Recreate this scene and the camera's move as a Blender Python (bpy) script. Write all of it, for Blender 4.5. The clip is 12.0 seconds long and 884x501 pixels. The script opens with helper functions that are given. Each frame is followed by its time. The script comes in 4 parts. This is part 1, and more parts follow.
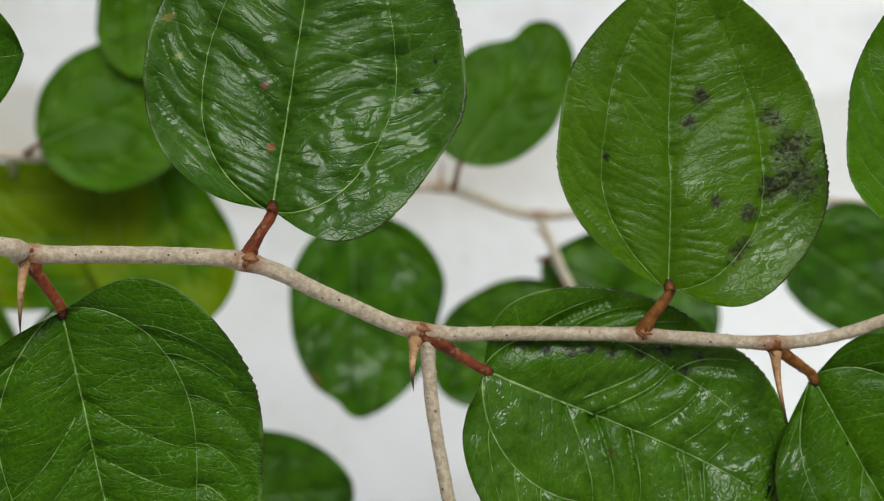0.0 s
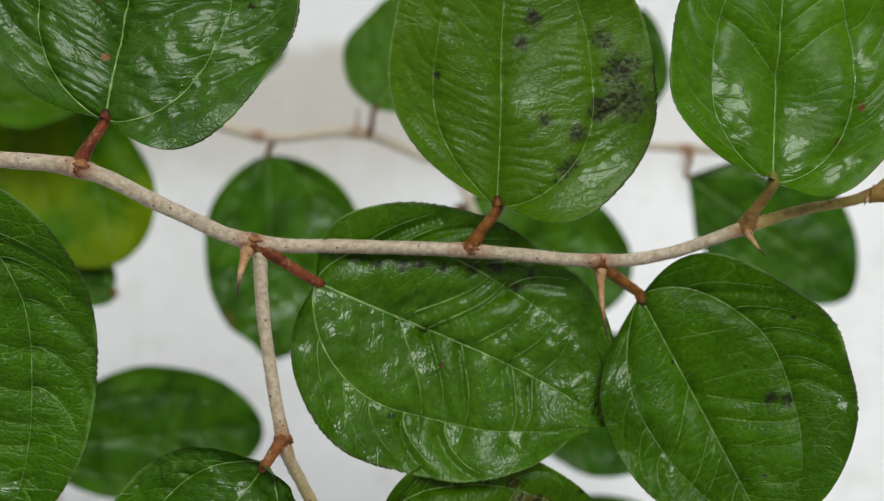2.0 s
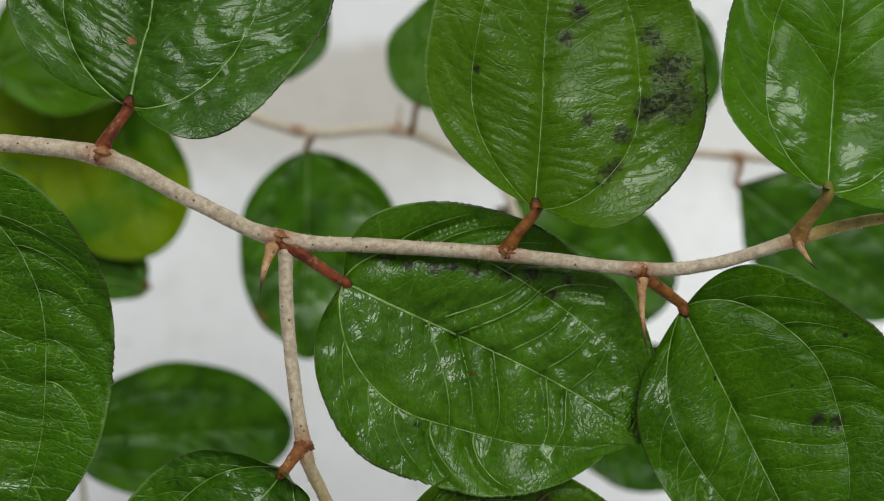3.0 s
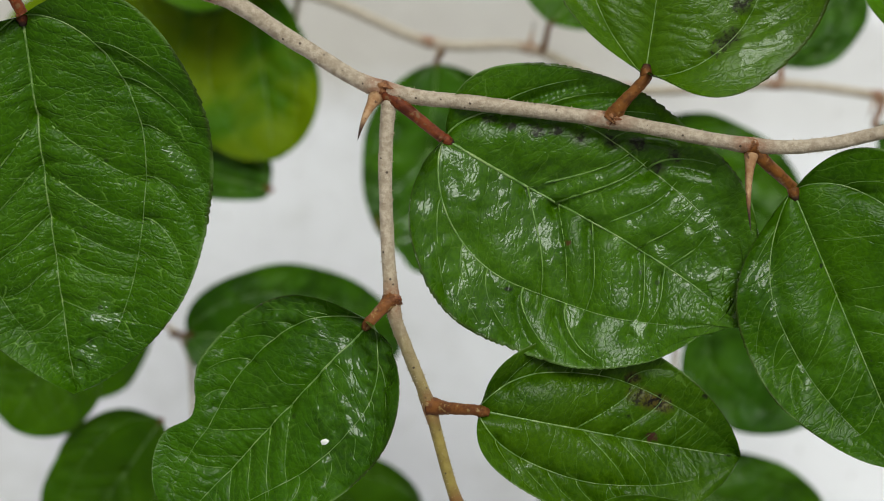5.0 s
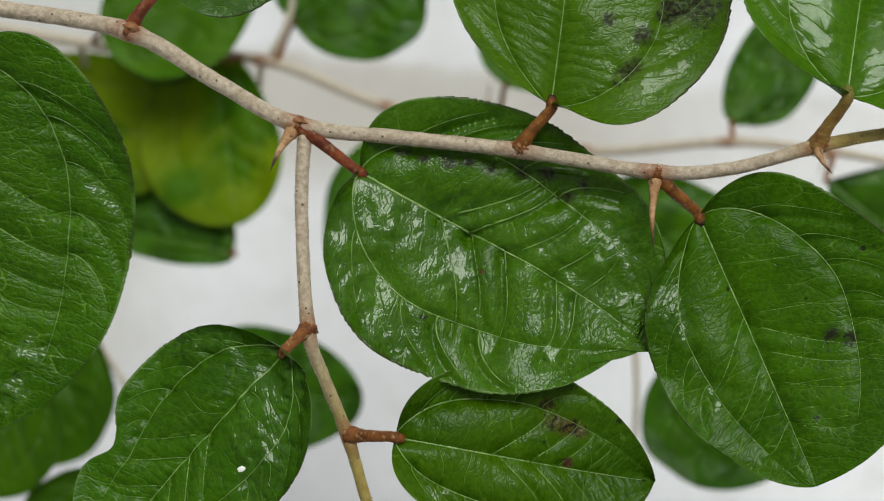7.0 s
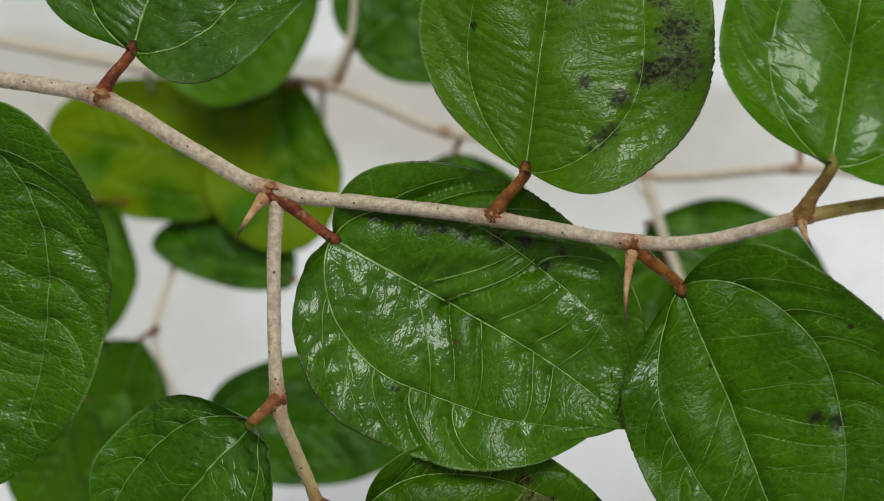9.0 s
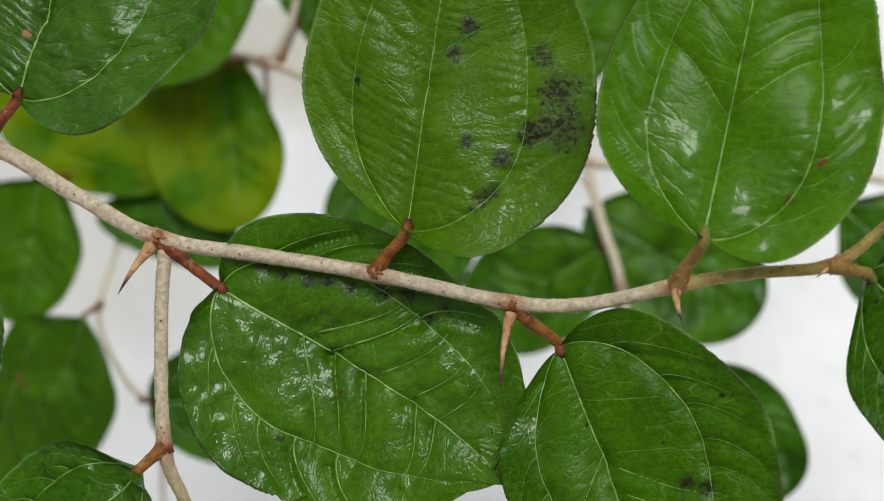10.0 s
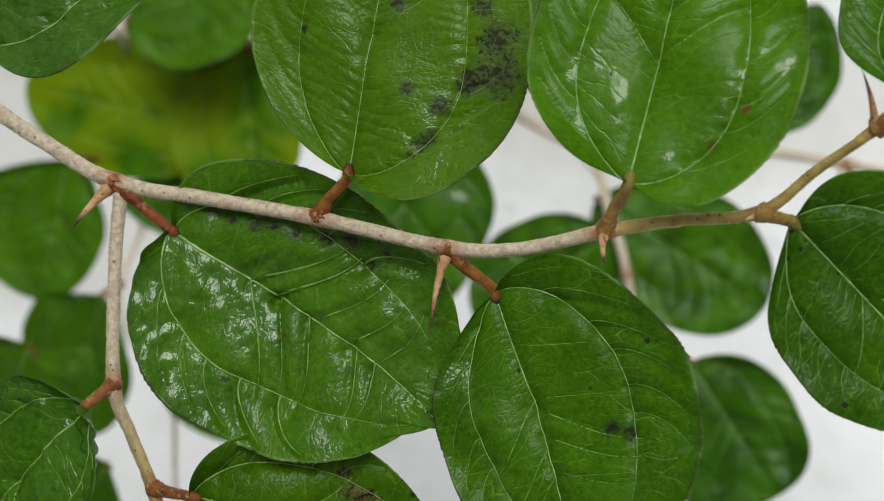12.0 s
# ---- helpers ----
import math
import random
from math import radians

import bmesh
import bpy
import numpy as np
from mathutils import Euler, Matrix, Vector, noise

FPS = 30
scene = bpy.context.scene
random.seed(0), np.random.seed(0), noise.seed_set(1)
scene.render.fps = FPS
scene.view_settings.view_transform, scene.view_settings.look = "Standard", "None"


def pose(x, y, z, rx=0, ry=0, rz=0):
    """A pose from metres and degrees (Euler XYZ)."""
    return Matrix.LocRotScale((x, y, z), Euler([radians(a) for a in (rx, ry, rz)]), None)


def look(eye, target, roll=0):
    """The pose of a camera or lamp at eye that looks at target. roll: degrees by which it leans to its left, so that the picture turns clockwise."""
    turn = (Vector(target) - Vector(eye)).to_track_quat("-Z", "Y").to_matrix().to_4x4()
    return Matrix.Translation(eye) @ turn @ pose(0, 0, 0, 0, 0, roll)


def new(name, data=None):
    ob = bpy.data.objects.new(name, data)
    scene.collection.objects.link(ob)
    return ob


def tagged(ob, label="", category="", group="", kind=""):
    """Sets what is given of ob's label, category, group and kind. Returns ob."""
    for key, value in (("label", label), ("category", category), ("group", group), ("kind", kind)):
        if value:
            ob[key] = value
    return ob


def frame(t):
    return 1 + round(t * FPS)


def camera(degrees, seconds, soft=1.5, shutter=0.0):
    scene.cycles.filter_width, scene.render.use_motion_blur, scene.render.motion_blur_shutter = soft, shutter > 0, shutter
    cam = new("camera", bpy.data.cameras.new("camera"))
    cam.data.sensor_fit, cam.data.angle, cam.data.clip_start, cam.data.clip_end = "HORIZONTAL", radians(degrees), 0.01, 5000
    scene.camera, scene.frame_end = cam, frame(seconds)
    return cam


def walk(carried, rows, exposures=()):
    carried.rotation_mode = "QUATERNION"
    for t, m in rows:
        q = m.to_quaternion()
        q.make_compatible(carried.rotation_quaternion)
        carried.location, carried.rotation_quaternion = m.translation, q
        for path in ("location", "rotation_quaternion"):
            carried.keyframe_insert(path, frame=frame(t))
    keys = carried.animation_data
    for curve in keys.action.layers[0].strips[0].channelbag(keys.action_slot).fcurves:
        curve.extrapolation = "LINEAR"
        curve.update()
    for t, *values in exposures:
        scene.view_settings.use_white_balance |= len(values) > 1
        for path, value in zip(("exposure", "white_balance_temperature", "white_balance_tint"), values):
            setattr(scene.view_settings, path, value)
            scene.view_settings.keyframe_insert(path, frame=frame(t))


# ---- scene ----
cam = camera(34.0, 12.0, soft=0.98)
cam.data.dof.use_dof = True
cam.data.dof.focus_distance = 0.204
cam.data.dof.aperture_fstop = 21.0
PATH = [
    (0.0, pose(-0.00744, 0.00643, 0.59608, 0.555, -0.238, -0.514)),
    (0.5, pose(-0.00295, 0.01082, 0.59669, -0.554, 0.047, -0.081)),
    (1.0, pose(0.00003, -0.00184, 0.59889, 0.118, -0.067, -0.310)),
    (1.5, pose(0.00885, -0.00087, 0.60083, 0.048, 0.168, 0.350)),
    (2.0, pose(0.02028, -0.00411, 0.60071, -0.085, 0.342, 0.645)),
    (2.5, pose(0.02056, -0.00591, 0.59667, 0.003, 0.732, 1.100)),
    (2.7, pose(0.02086, -0.00415, 0.59414, 0.042, 1.199, 1.656)),
    (4.3, pose(0.03303, -0.00445, 0.58270, -1.182, 6.537, 5.040)),
    (4.5, pose(0.03413, -0.00801, 0.58387, -1.590, 6.768, 5.472)),
    (5.0, pose(0.02970, -0.02190, 0.58627, -0.096, 7.879, 6.714)),
    (5.5, pose(0.02420, -0.02967, 0.58788, 1.008, 8.185, 7.008)),
    (6.0, pose(0.02421, -0.03535, 0.59131, 1.908, 8.515, 6.692)),
    (6.5, pose(0.03515, -0.03724, 0.58805, 3.078, 7.683, 5.377)),
    (6.7, pose(0.03940, -0.03459, 0.58864, 3.587, 7.710, 5.603)),
    (8.3, pose(0.06605, -0.02145, 0.58259, 3.790, 14.409, 6.777)),
    (8.5, pose(0.06551, -0.01941, 0.58150, 3.619, 14.338, 6.567)),
    (9.0, pose(0.06905, -0.01428, 0.57715, 2.957, 14.666, 6.494)),
    (9.5, pose(0.07973, 0.00295, 0.57583, 0.747, 14.818, 6.520)),
    (10.0, pose(0.08302, 0.00895, 0.57372, -0.714, 14.788, 7.119)),
    (10.5, pose(0.08484, 0.00220, 0.57310, -0.625, 13.962, 6.758)),
    (11.0, pose(0.08319, -0.00216, 0.57631, 0.125, 14.451, 7.411)),
    (11.5, pose(0.09594, 0.00214, 0.57394, 0.475, 16.398, 8.622)),
    (12.0, pose(0.10550, -0.00001, 0.57126, 0.909, 18.237, 8.599)),
]
EXPOSURE = [(0.0, -0.02), (0.6, 0.0), (1.0, -0.08), (1.5, 0.0), (2.0, -0.06), (2.7, -0.12), (4.5, -0.18), (5.0, -0.06), (6.0, -0.08), (6.5, -0.03),
            (8.5, -0.08), (9.0, -0.06), (9.5, 0.09), (10.0, 0.13), (10.5, 0.13), (11.0, 0.06), (11.5, 0.12), (12.0, 0.10)]
walk(cam, PATH, EXPOSURE)

# ---- light: an overcast sky with a soft bright place where the sun stands ----
SUN_HEIGHT, SUN_TURN = 57.0, 20.0
world = bpy.data.worlds.new("sky")
scene.world = world
world.use_nodes = True
wt = world.node_tree
sky = wt.nodes.new("ShaderNodeTexSky")
sky.sky_type = "NISHITA"
sky.sun_disc = False
sky.sun_elevation = radians(SUN_HEIGHT)
sky.sun_rotation = radians(SUN_TURN)
sky.dust_density = 4.0
sky.air_density = 1.0
sky.ozone_density = 1.0
grey = wt.nodes.new("ShaderNodeHueSaturation")
grey.inputs["Saturation"].default_value = 0.0
wt.links.new(sky.outputs[0], grey.inputs["Color"])
wt.links.new(grey.outputs[0], wt.nodes["Background"].inputs[0])
wt.nodes["Background"].inputs[1].default_value = 0.091

sun_data = bpy.data.lights.new("sun", "SUN")
sun_data.energy = 1.72
sun_data.angle = radians(26)
sun_data.color = (0.935, 0.99, 0.87)
sun = new("sun", sun_data)
h, a = radians(SUN_HEIGHT), radians(SUN_TURN)
toward = Vector((math.sin(a) * math.cos(h), math.cos(a) * math.cos(h), math.sin(h)))
sun.matrix_world = look(toward * 5.0, (0, 0, 0))


# ---- materials ----
class Nodes:
    """A short way to write a node material."""

    def __init__(self, name):
        self.mat = bpy.data.materials.new(name)
        self.mat.use_nodes = True
        self.t = self.mat.node_tree
        self.bsdf = self.t.nodes["Principled BSDF"]

    def add(self, kind, **ins):
        n = self.t.nodes.new(kind)
        for k, v in ins.items():
            self.put(n.inputs[k.replace("_", " ")], v)
        return n

    def put(self, socket, v):
        if isinstance(v, bpy.types.NodeSocket):
            self.t.links.new(v, socket)
        else:
            socket.default_value = v

    def math(self, op, a, b=0.0, c=0.0, clamp=False):
        n = self.t.nodes.new("ShaderNodeMath")
        n.operation, n.use_clamp = op, clamp
        for s, v in zip(n.inputs, (a, b, c)):
            self.put(s, v)
        return n.outputs[0]

    def mix(self, f, a, b):
        n = self.t.nodes.new("ShaderNodeMix")
        n.data_type = "RGBA"
        self.put(n.inputs[0], f)
        self.put(n.inputs[6], a)
        self.put(n.inputs[7], b)
        return n.outputs[2]

    def noise(self, at, scale, detail=3.0, rough=0.55):
        n = self.add("ShaderNodeTexNoise", Vector=at, Scale=scale, Detail=detail, Roughness=rough)
        return n.outputs[0]

    def step(self, v, lo, hi, a=0.0, b=1.0):
        n = self.t.nodes.new("ShaderNodeMapRange")
        n.interpolation_type = "SMOOTHSTEP"
        for s, x in zip(n.inputs, (v, lo, hi, a, b)):
            self.put(s, x)
        return n.outputs[0]

    def bump(self, height, strength, distance, under=None):
        n = self.add("ShaderNodeBump", Height=height, Strength=strength, Distance=distance)
        if under is not None:
            self.put(n.inputs["Normal"], under)
        return n.outputs[0]

    def shifted(self):
        """Object coordinates, moved apart from object to object."""
        tc = self.t.nodes.new("ShaderNodeTexCoord")
        info = self.t.nodes.new("ShaderNodeObjectInfo")
        far = self.math("MULTIPLY", info.outputs["Random"], 7.0)
        n = self.add("ShaderNodeVectorMath")
        n.operation = "ADD"
        self.put(n.inputs[0], tc.outputs["Object"])
        self.put(n.inputs[1], far)
        return n.outputs[0], info.outputs["Random"]


def c4(r, g, b):
    return (r, g, b, 1.0)


def leaf_material(name, low, high, vein, blotch=None, soot=None, specks=0.5, gloss=0.13, glow=0.12, shine=0.26, pucker=1.0, net_weight=1.0, scars=(), ruts=1.0, wave=1.0, slick=(0.26, 0.07), mottle=0.0, grime=(0.050, 0.044, 0.034)):
    """A glossy leaf: green in two tones, panels between furrowed cross veins, a pale net, specks of dirt, and a wet skin.

    soot and scars: places in the leaf's own coordinates (across 0 to 1, along 0 to 1, radius)."""
    m = Nodes(name)
    at, rnd = m.shifted()
    uv = m.t.nodes.new("ShaderNodeUVMap")
    uv.uv_map = "UVMap"
    xy = m.add("ShaderNodeSeparateXYZ", Vector=uv.outputs[0])
    x, u = xy.outputs[0], xy.outputs[1]
    side = m.math("ABSOLUTE", m.math("MULTIPLY_ADD", x, 2.0, -1.0))
    plane = m.t.nodes.new("ShaderNodeUVMap")
    plane.uv_map = "flat"
    pq = m.add("ShaderNodeSeparateXYZ", Vector=plane.outputs[0])
    px, py = pq.outputs[0], pq.outputs[1]
    sway = m.math("MULTIPLY", m.math("SUBTRACT", m.noise(at, 190, 3), 0.5), 0.0026)
    jog = m.math("MULTIPLY", m.math("SUBTRACT", m.noise(at, 520, 2), 0.5), 0.0016)
    own = m.math("MULTIPLY", rnd, 0.9)

    # cross veins run outwards and towards the tip; the cells between them are longer across than along
    def cells(scale, squash, lean):
        v = m.add("ShaderNodeTexVoronoi", Scale=scale)
        v.voronoi_dimensions, v.feature = "2D", "DISTANCE_TO_EDGE"
        c = m.t.nodes.new("ShaderNodeCombineXYZ")
        m.put(c.inputs[0], m.math("ADD", m.math("MULTIPLY", m.math("ADD", px, jog), squash), own))
        m.put(c.inputs[1], m.math("ADD", m.math("SUBTRACT", py, m.math("MULTIPLY", m.math("ABSOLUTE", px), lean)), sway))
        m.put(v.inputs["Vector"], c.outputs[0])
        return v.outputs["Distance"]

    rung = cells(430.0, 0.27, 0.42)
    mesh = cells(1250.0, 0.8, 0.2)
    patchy = m.step(m.noise(at, 150, 2), 0.36, 0.60, 0.2, 1.0)
    furrow = m.math("MULTIPLY", m.step(rung, 0.0, 0.085, 1.0, 0.0), patchy)
    hair = m.math("MULTIPLY", m.step(rung, 0.0, 0.028, 1.0, 0.0), m.step(m.noise(at, 260, 2), 0.42, 0.60))
    net = m.math("MULTIPLY", m.step(mesh, 0.0, 0.07, 1.0, 0.0), m.step(m.noise(at, 330, 2), 0.40, 0.58))

    broad = m.noise(at, 70, 4)
    fine = m.noise(at, 1100, 4, 0.7)
    tone = m.math("ADD", m.math("MULTIPLY", m.step(broad, 0.3, 0.7), 0.45), m.math("MULTIPLY", m.step(fine, 0.33, 0.67), 0.45))
    tone = m.math("ADD", tone, m.math("MULTIPLY", m.math("SUBTRACT", rnd, 0.5), 0.35), clamp=True)
    col = m.mix(tone, c4(*low), c4(*high))
    if mottle:
        shade = m.step(m.noise(at, 120, 4, 0.6), 0.40, 0.66)
        col = m.mix(m.math("MULTIPLY", shade, mottle), col, c4(*(0.45 * v for v in low)))
    if blotch:
        where = m.step(m.noise(at, 42, 3), 0.36, 0.58)
        col = m.mix(m.math("MULTIPLY", where, 0.92), col, c4(*blotch))
    pale = m.math("ADD", m.math("MULTIPLY", hair, 0.34), m.math("MULTIPLY", net, 0.16), clamp=True)
    col = m.mix(m.math("MULTIPLY", pale, net_weight, clamp=True), col, c4(*vein))
    # thin dull rim, brown in places
    edge = m.step(side, 0.968, 0.992)
    turn = m.step(m.noise(at, 70, 2), 0.46, 0.54)
    col = m.mix(m.math("MULTIPLY", edge, 0.45), col, m.mix(turn, c4(0.035, 0.018, 0.014), c4(0.16, 0.25, 0.08)))

    def near_to(cx, cy, wander, reach):
        dx, dy = m.math("SUBTRACT", x, cx), m.math("SUBTRACT", u, cy)
        d = m.math("SQRT", m.math("ADD", m.math("MULTIPLY", dx, dx), m.math("MULTIPLY", dy, dy)))
        return m.math("ADD", d, m.math("MULTIPLY", m.math("SUBTRACT", m.noise(at, wander, 2), 0.5), reach))

    for cx, cy, r, *ink in scars:
        col = m.mix(m.step(near_to(cx, cy, 1300, r * 2.2), r * 0.4, r, 0.85, 0.0), col, c4(*ink))
    # single dark specks
    dots = m.add("ShaderNodeTexVoronoi", Vector=at, Scale=260.0, Randomness=1.0)
    spot = m.step(dots.outputs["Distance"], 0.09, 0.15, 1.0, 0.0)
    few = m.step(m.noise(at, 120, 1), 0.58, 0.64)
    dirt = m.math("MULTIPLY", m.math("MULTIPLY", spot, few), specks)
    for cx, cy, r in soot or ():
        near = m.step(near_to(cx, cy, 260, r * 0.9), r * 0.2, r, 1.0, 0.0)
        grit = m.step(m.math("ADD", m.noise(at, 1300, 4, 0.7), m.math("MULTIPLY", near, 0.15)), 0.55, 0.72, 0.0, 0.88)
        dirt = m.math("ADD", dirt, m.math("MULTIPLY", grit, m.step(near, 0.05, 0.35)), clamp=True)
        col = m.mix(m.math("MULTIPLY", near, 0.50), col, c4(*grime))
    col = m.mix(dirt, col, c4(0.012, 0.009, 0.006))
    m.put(m.bsdf.inputs["Base Color"], col)
    # a film of water lies on some panels: smooth, with dry pits in it
    carried = m.add("ShaderNodeAttribute")
    carried.attribute_name = "film"
    ragged = m.math("MULTIPLY_ADD", m.math("SUBTRACT", m.noise(at, 420, 4, 0.65), 0.5), 1.35, carried.outputs["Fac"])
    film = m.step(ragged, 0.42, 0.60)
    pits = m.add("ShaderNodeTexVoronoi", Vector=at, Scale=820.0)
    pit = m.math("MULTIPLY", m.step(pits.outputs["Distance"], 0.20, 0.34, 1.0, 0.0), m.step(m.noise(at, 260, 2), 0.47, 0.57))
    damp = m.step(m.noise(at, 95, 3), 0.40, 0.62)
    dry_rough = m.math("MULTIPLY_ADD", damp, -0.12, gloss + 0.20)
    crack = m.math("MAXIMUM", m.math("MULTIPLY", furrow, 0.55), m.math("MULTIPLY", m.step(mesh, 0.0, 0.08, 1.0, 0.0), m.step(m.noise(at, 300, 2), 0.52, 0.62, 0.0, 0.7)))
    wet = m.math("MULTIPLY", m.math("MULTIPLY", film, m.math("MULTIPLY_ADD", pit, -0.85, 1.0)), m.math("SUBTRACT", 1.0, crack), clamp=True)
    rough = m.math("ADD", m.math("MULTIPLY", m.math("SUBTRACT", 1.0, wet), dry_rough), m.math("MULTIPLY_ADD", wet, slick[1], m.math("MULTIPLY", dirt, 0.35)))
    m.put(m.bsdf.inputs["Roughness"], rough)
    m.bsdf.inputs["IOR"].default_value = 1.36
    m.put(m.bsdf.inputs["Specular IOR Level"], m.math("MULTIPLY_ADD", wet, slick[0], shine))

    swell = m.step(rung, 0.0, 0.42)
    b1 = m.bump(m.math("SUBTRACT", m.math("MULTIPLY", swell, 0.5), m.math("MULTIPLY", furrow, 0.9)), 0.7, 0.00006 * ruts)
    plate = m.step(mesh, 0.0, 0.30)
    rise = m.math("MULTIPLY_ADD", film, 0.2, m.math("MULTIPLY_ADD", plate, 0.40, m.math("MULTIPLY", m.noise(at, 900, 3, 0.6), 0.45)))
    grain = m.math("SUBTRACT", rise, m.math("MULTIPLY_ADD", pit, 0.6, m.math("MULTIPLY", net, 0.2)))
    b2 = m.bump(grain, m.math("MULTIPLY_ADD", film, -0.25, 0.8), 0.00006 * pucker, b1)
    b3 = m.bump(m.noise(at, 125, 2, 0.4), 0.9, 0.0008 * wave, b2)
    m.put(m.bsdf.inputs["Normal"], b3)
    if glow:
        thin = m.add("ShaderNodeBsdfTranslucent", Color=m.mix(0.35, col, c4(*high)))
        both = m.add("ShaderNodeMixShader", Fac=glow)
        m.t.links.new(m.bsdf.outputs[0], both.inputs[1])
        m.t.links.new(thin.outputs[0], both.inputs[2])
        m.t.links.new(both.outputs[0], m.t.nodes["Material Output"].inputs[0])
    return m.mat


GREEN_LOW, GREEN_HIGH, VEIN = (0.017, 0.063, 0.0005), (0.048, 0.142, 0.0010), (0.15, 0.27, 0.04)
RUST, BLACK = (0.26, 0.10, 0.04), (0.008, 0.007, 0.006)
LEAF = {
    "deep": leaf_material("leaf_deep_green", GREEN_LOW, GREEN_HIGH, VEIN),
    "scarred": leaf_material("leaf_green_scarred", (0.015, 0.054, 0.0014), (0.043, 0.122, 0.0030), VEIN, ruts=1.3, pucker=0.7, shine=0.46, gloss=0.14, slick=(0.0, 0.20), scars=(
        (0.457, 0.195, 0.020, *RUST), (0.411, 0.379, 0.016, 0.16, 0.06, 0.04), (0.108, 0.424, 0.022, 0.12, 0.20, 0.03), (0.108, 0.424, 0.010, 0.20, 0.22, 0.06),
        (0.046, 0.542, 0.024, 0.18, 0.15, 0.04), (0.857, 0.444, 0.014, *BLACK), (0.91, 0.541, 0.010, *BLACK))),
    "dotted": leaf_material("leaf_green_dotted", (0.031, 0.097, 0.0006), (0.068, 0.180, 0.0012), VEIN, ruts=0.6, shine=0.20, pucker=0.4, slick=(0.24, 0.11), scars=(
        (0.839, 0.295, 0.020, 0.13, 0.025, 0.015), (0.786, 0.179, 0.016, 0.07, 0.04, 0.01), (0.336, 0.315, 0.012, *BLACK))),
    "sooty": leaf_material("leaf_green_with_soot", (0.042, 0.106, 0.0010), (0.080, 0.174, 0.0020), VEIN, specks=0.8, gloss=0.14, net_weight=1.0, shine=0.26, pucker=0.9, slick=(0.12, 0.12), scars=(
        (0.212, 0.404, 0.022, *BLACK), (0.609, 0.615, 0.020, *BLACK)), soot=(
        (0.605, 0.61, 0.05), (0.565, 0.53, 0.045), (0.841, 0.558, 0.055), (0.895, 0.463, 0.085), (0.905, 0.37, 0.10), (0.818, 0.334, 0.055), (0.755, 0.26, 0.05), (0.770, 0.15, 0.06), (0.643, 0.282, 0.03))),
    "worn": leaf_material("leaf_green_worn", (0.024, 0.072, 0.0008), (0.062, 0.142, 0.0016), VEIN, specks=0.9, shine=0.18, grime=(0.11, 0.055, 0.020), scars=((0.453, 0.666, 0.026, 0.03, 0.018, 0.01), (0.50, 0.965, 0.024, *BLACK), (0.19, 0.54, 0.022, *BLACK), (0.38, 0.565, 0.016, *BLACK), (0.47, 0.67, 0.034, 0.07, 0.025, 0.02)), soot=((0.17, 0.56, 0.05), (0.257, 0.61, 0.09), (0.25, 0.68, 0.07))),
    "light": leaf_material("leaf_light_green", (0.050, 0.158, 0.0006), (0.096, 0.236, 0.0010), (0.085, 0.225, 0.0090), glow=0.42, specks=0.2, shine=0.28, gloss=0.28, slick=(0.2, 0.15), mottle=0.35, wave=1.8),
    "yellow": leaf_material("leaf_turning_yellow", (0.045, 0.155, 0.0006), (0.105, 0.260, 0.0010), (0.143, 0.252, 0.0080), blotch=(0.195, 0.290, 0.0015), glow=0.42, specks=0.3, shine=0.2, gloss=0.38, mottle=0.35),
    "edged": leaf_material("leaf_green_sooty_edge", (0.023, 0.076, 0.0006), (0.062, 0.165, 0.0012), VEIN, ruts=1.0, pucker=1.0, shine=0.38, gloss=0.11, slick=(0.17, 0.11), scars=((0.60, 0.471, 0.012, 0.08, 0.03, 0.01), (0.823, 0.394, 0.016, *BLACK)), soot=(
        (0.285, 0.10, 0.035), (0.300, 0.155, 0.03), (0.285, 0.22, 0.04), (0.260, 0.27, 0.03), (0.252, 0.338, 0.045), (0.205, 0.42, 0.04), (0.160, 0.492, 0.045), (0.184, 0.577, 0.04), (0.115, 0.598, 0.04))),
    "olive": leaf_material("leaf_olive_green", (0.019, 0.067, 0.0005), (0.054, 0.150, 0.0010), VEIN, specks=0.9, net_weight=1.3, shine=0.20, scars=((0.515, 0.272, 0.010, *BLACK), (0.308, 0.41, 0.010, *BLACK)), grime=(0.030, 0.040, 0.014), soot=((0.28, 0.555, 0.04), (0.225, 0.592, 0.04))),
    "netted": leaf_material("leaf_green_netted", (0.016, 0.064, 0.0005), (0.048, 0.138, 0.0012), (0.12, 0.25, 0.030), net_weight=2.6, shine=0.26, gloss=0.13, ruts=2.0, pucker=2.0, wave=0.4, slick=(0.5, 0.06)),
    "plain": leaf_material("leaf_mid_green", (0.028, 0.112, 0.0005), (0.072, 0.192, 0.0010), (0.055, 0.139, 0.0080), glow=0.26, specks=0.2, shine=0.36, gloss=0.20, slick=(0.15, 0.15), mottle=0.7, wave=2.2),
    "crinkled": leaf_material("leaf_green_crinkled", (0.028, 0.112, 0.0005), (0.072, 0.192, 0.0010), (0.055, 0.139, 0.0080), glow=0.26, specks=0.2, shine=0.36, gloss=0.20, slick=(0.2, 0.12), scars=((0.94, 0.79, 0.05, 0.17, 0.10, 0.03), (0.96, 0.87, 0.04, 0.05, 0.025, 0.012)), mottle=0.7, wave=2.2),
}


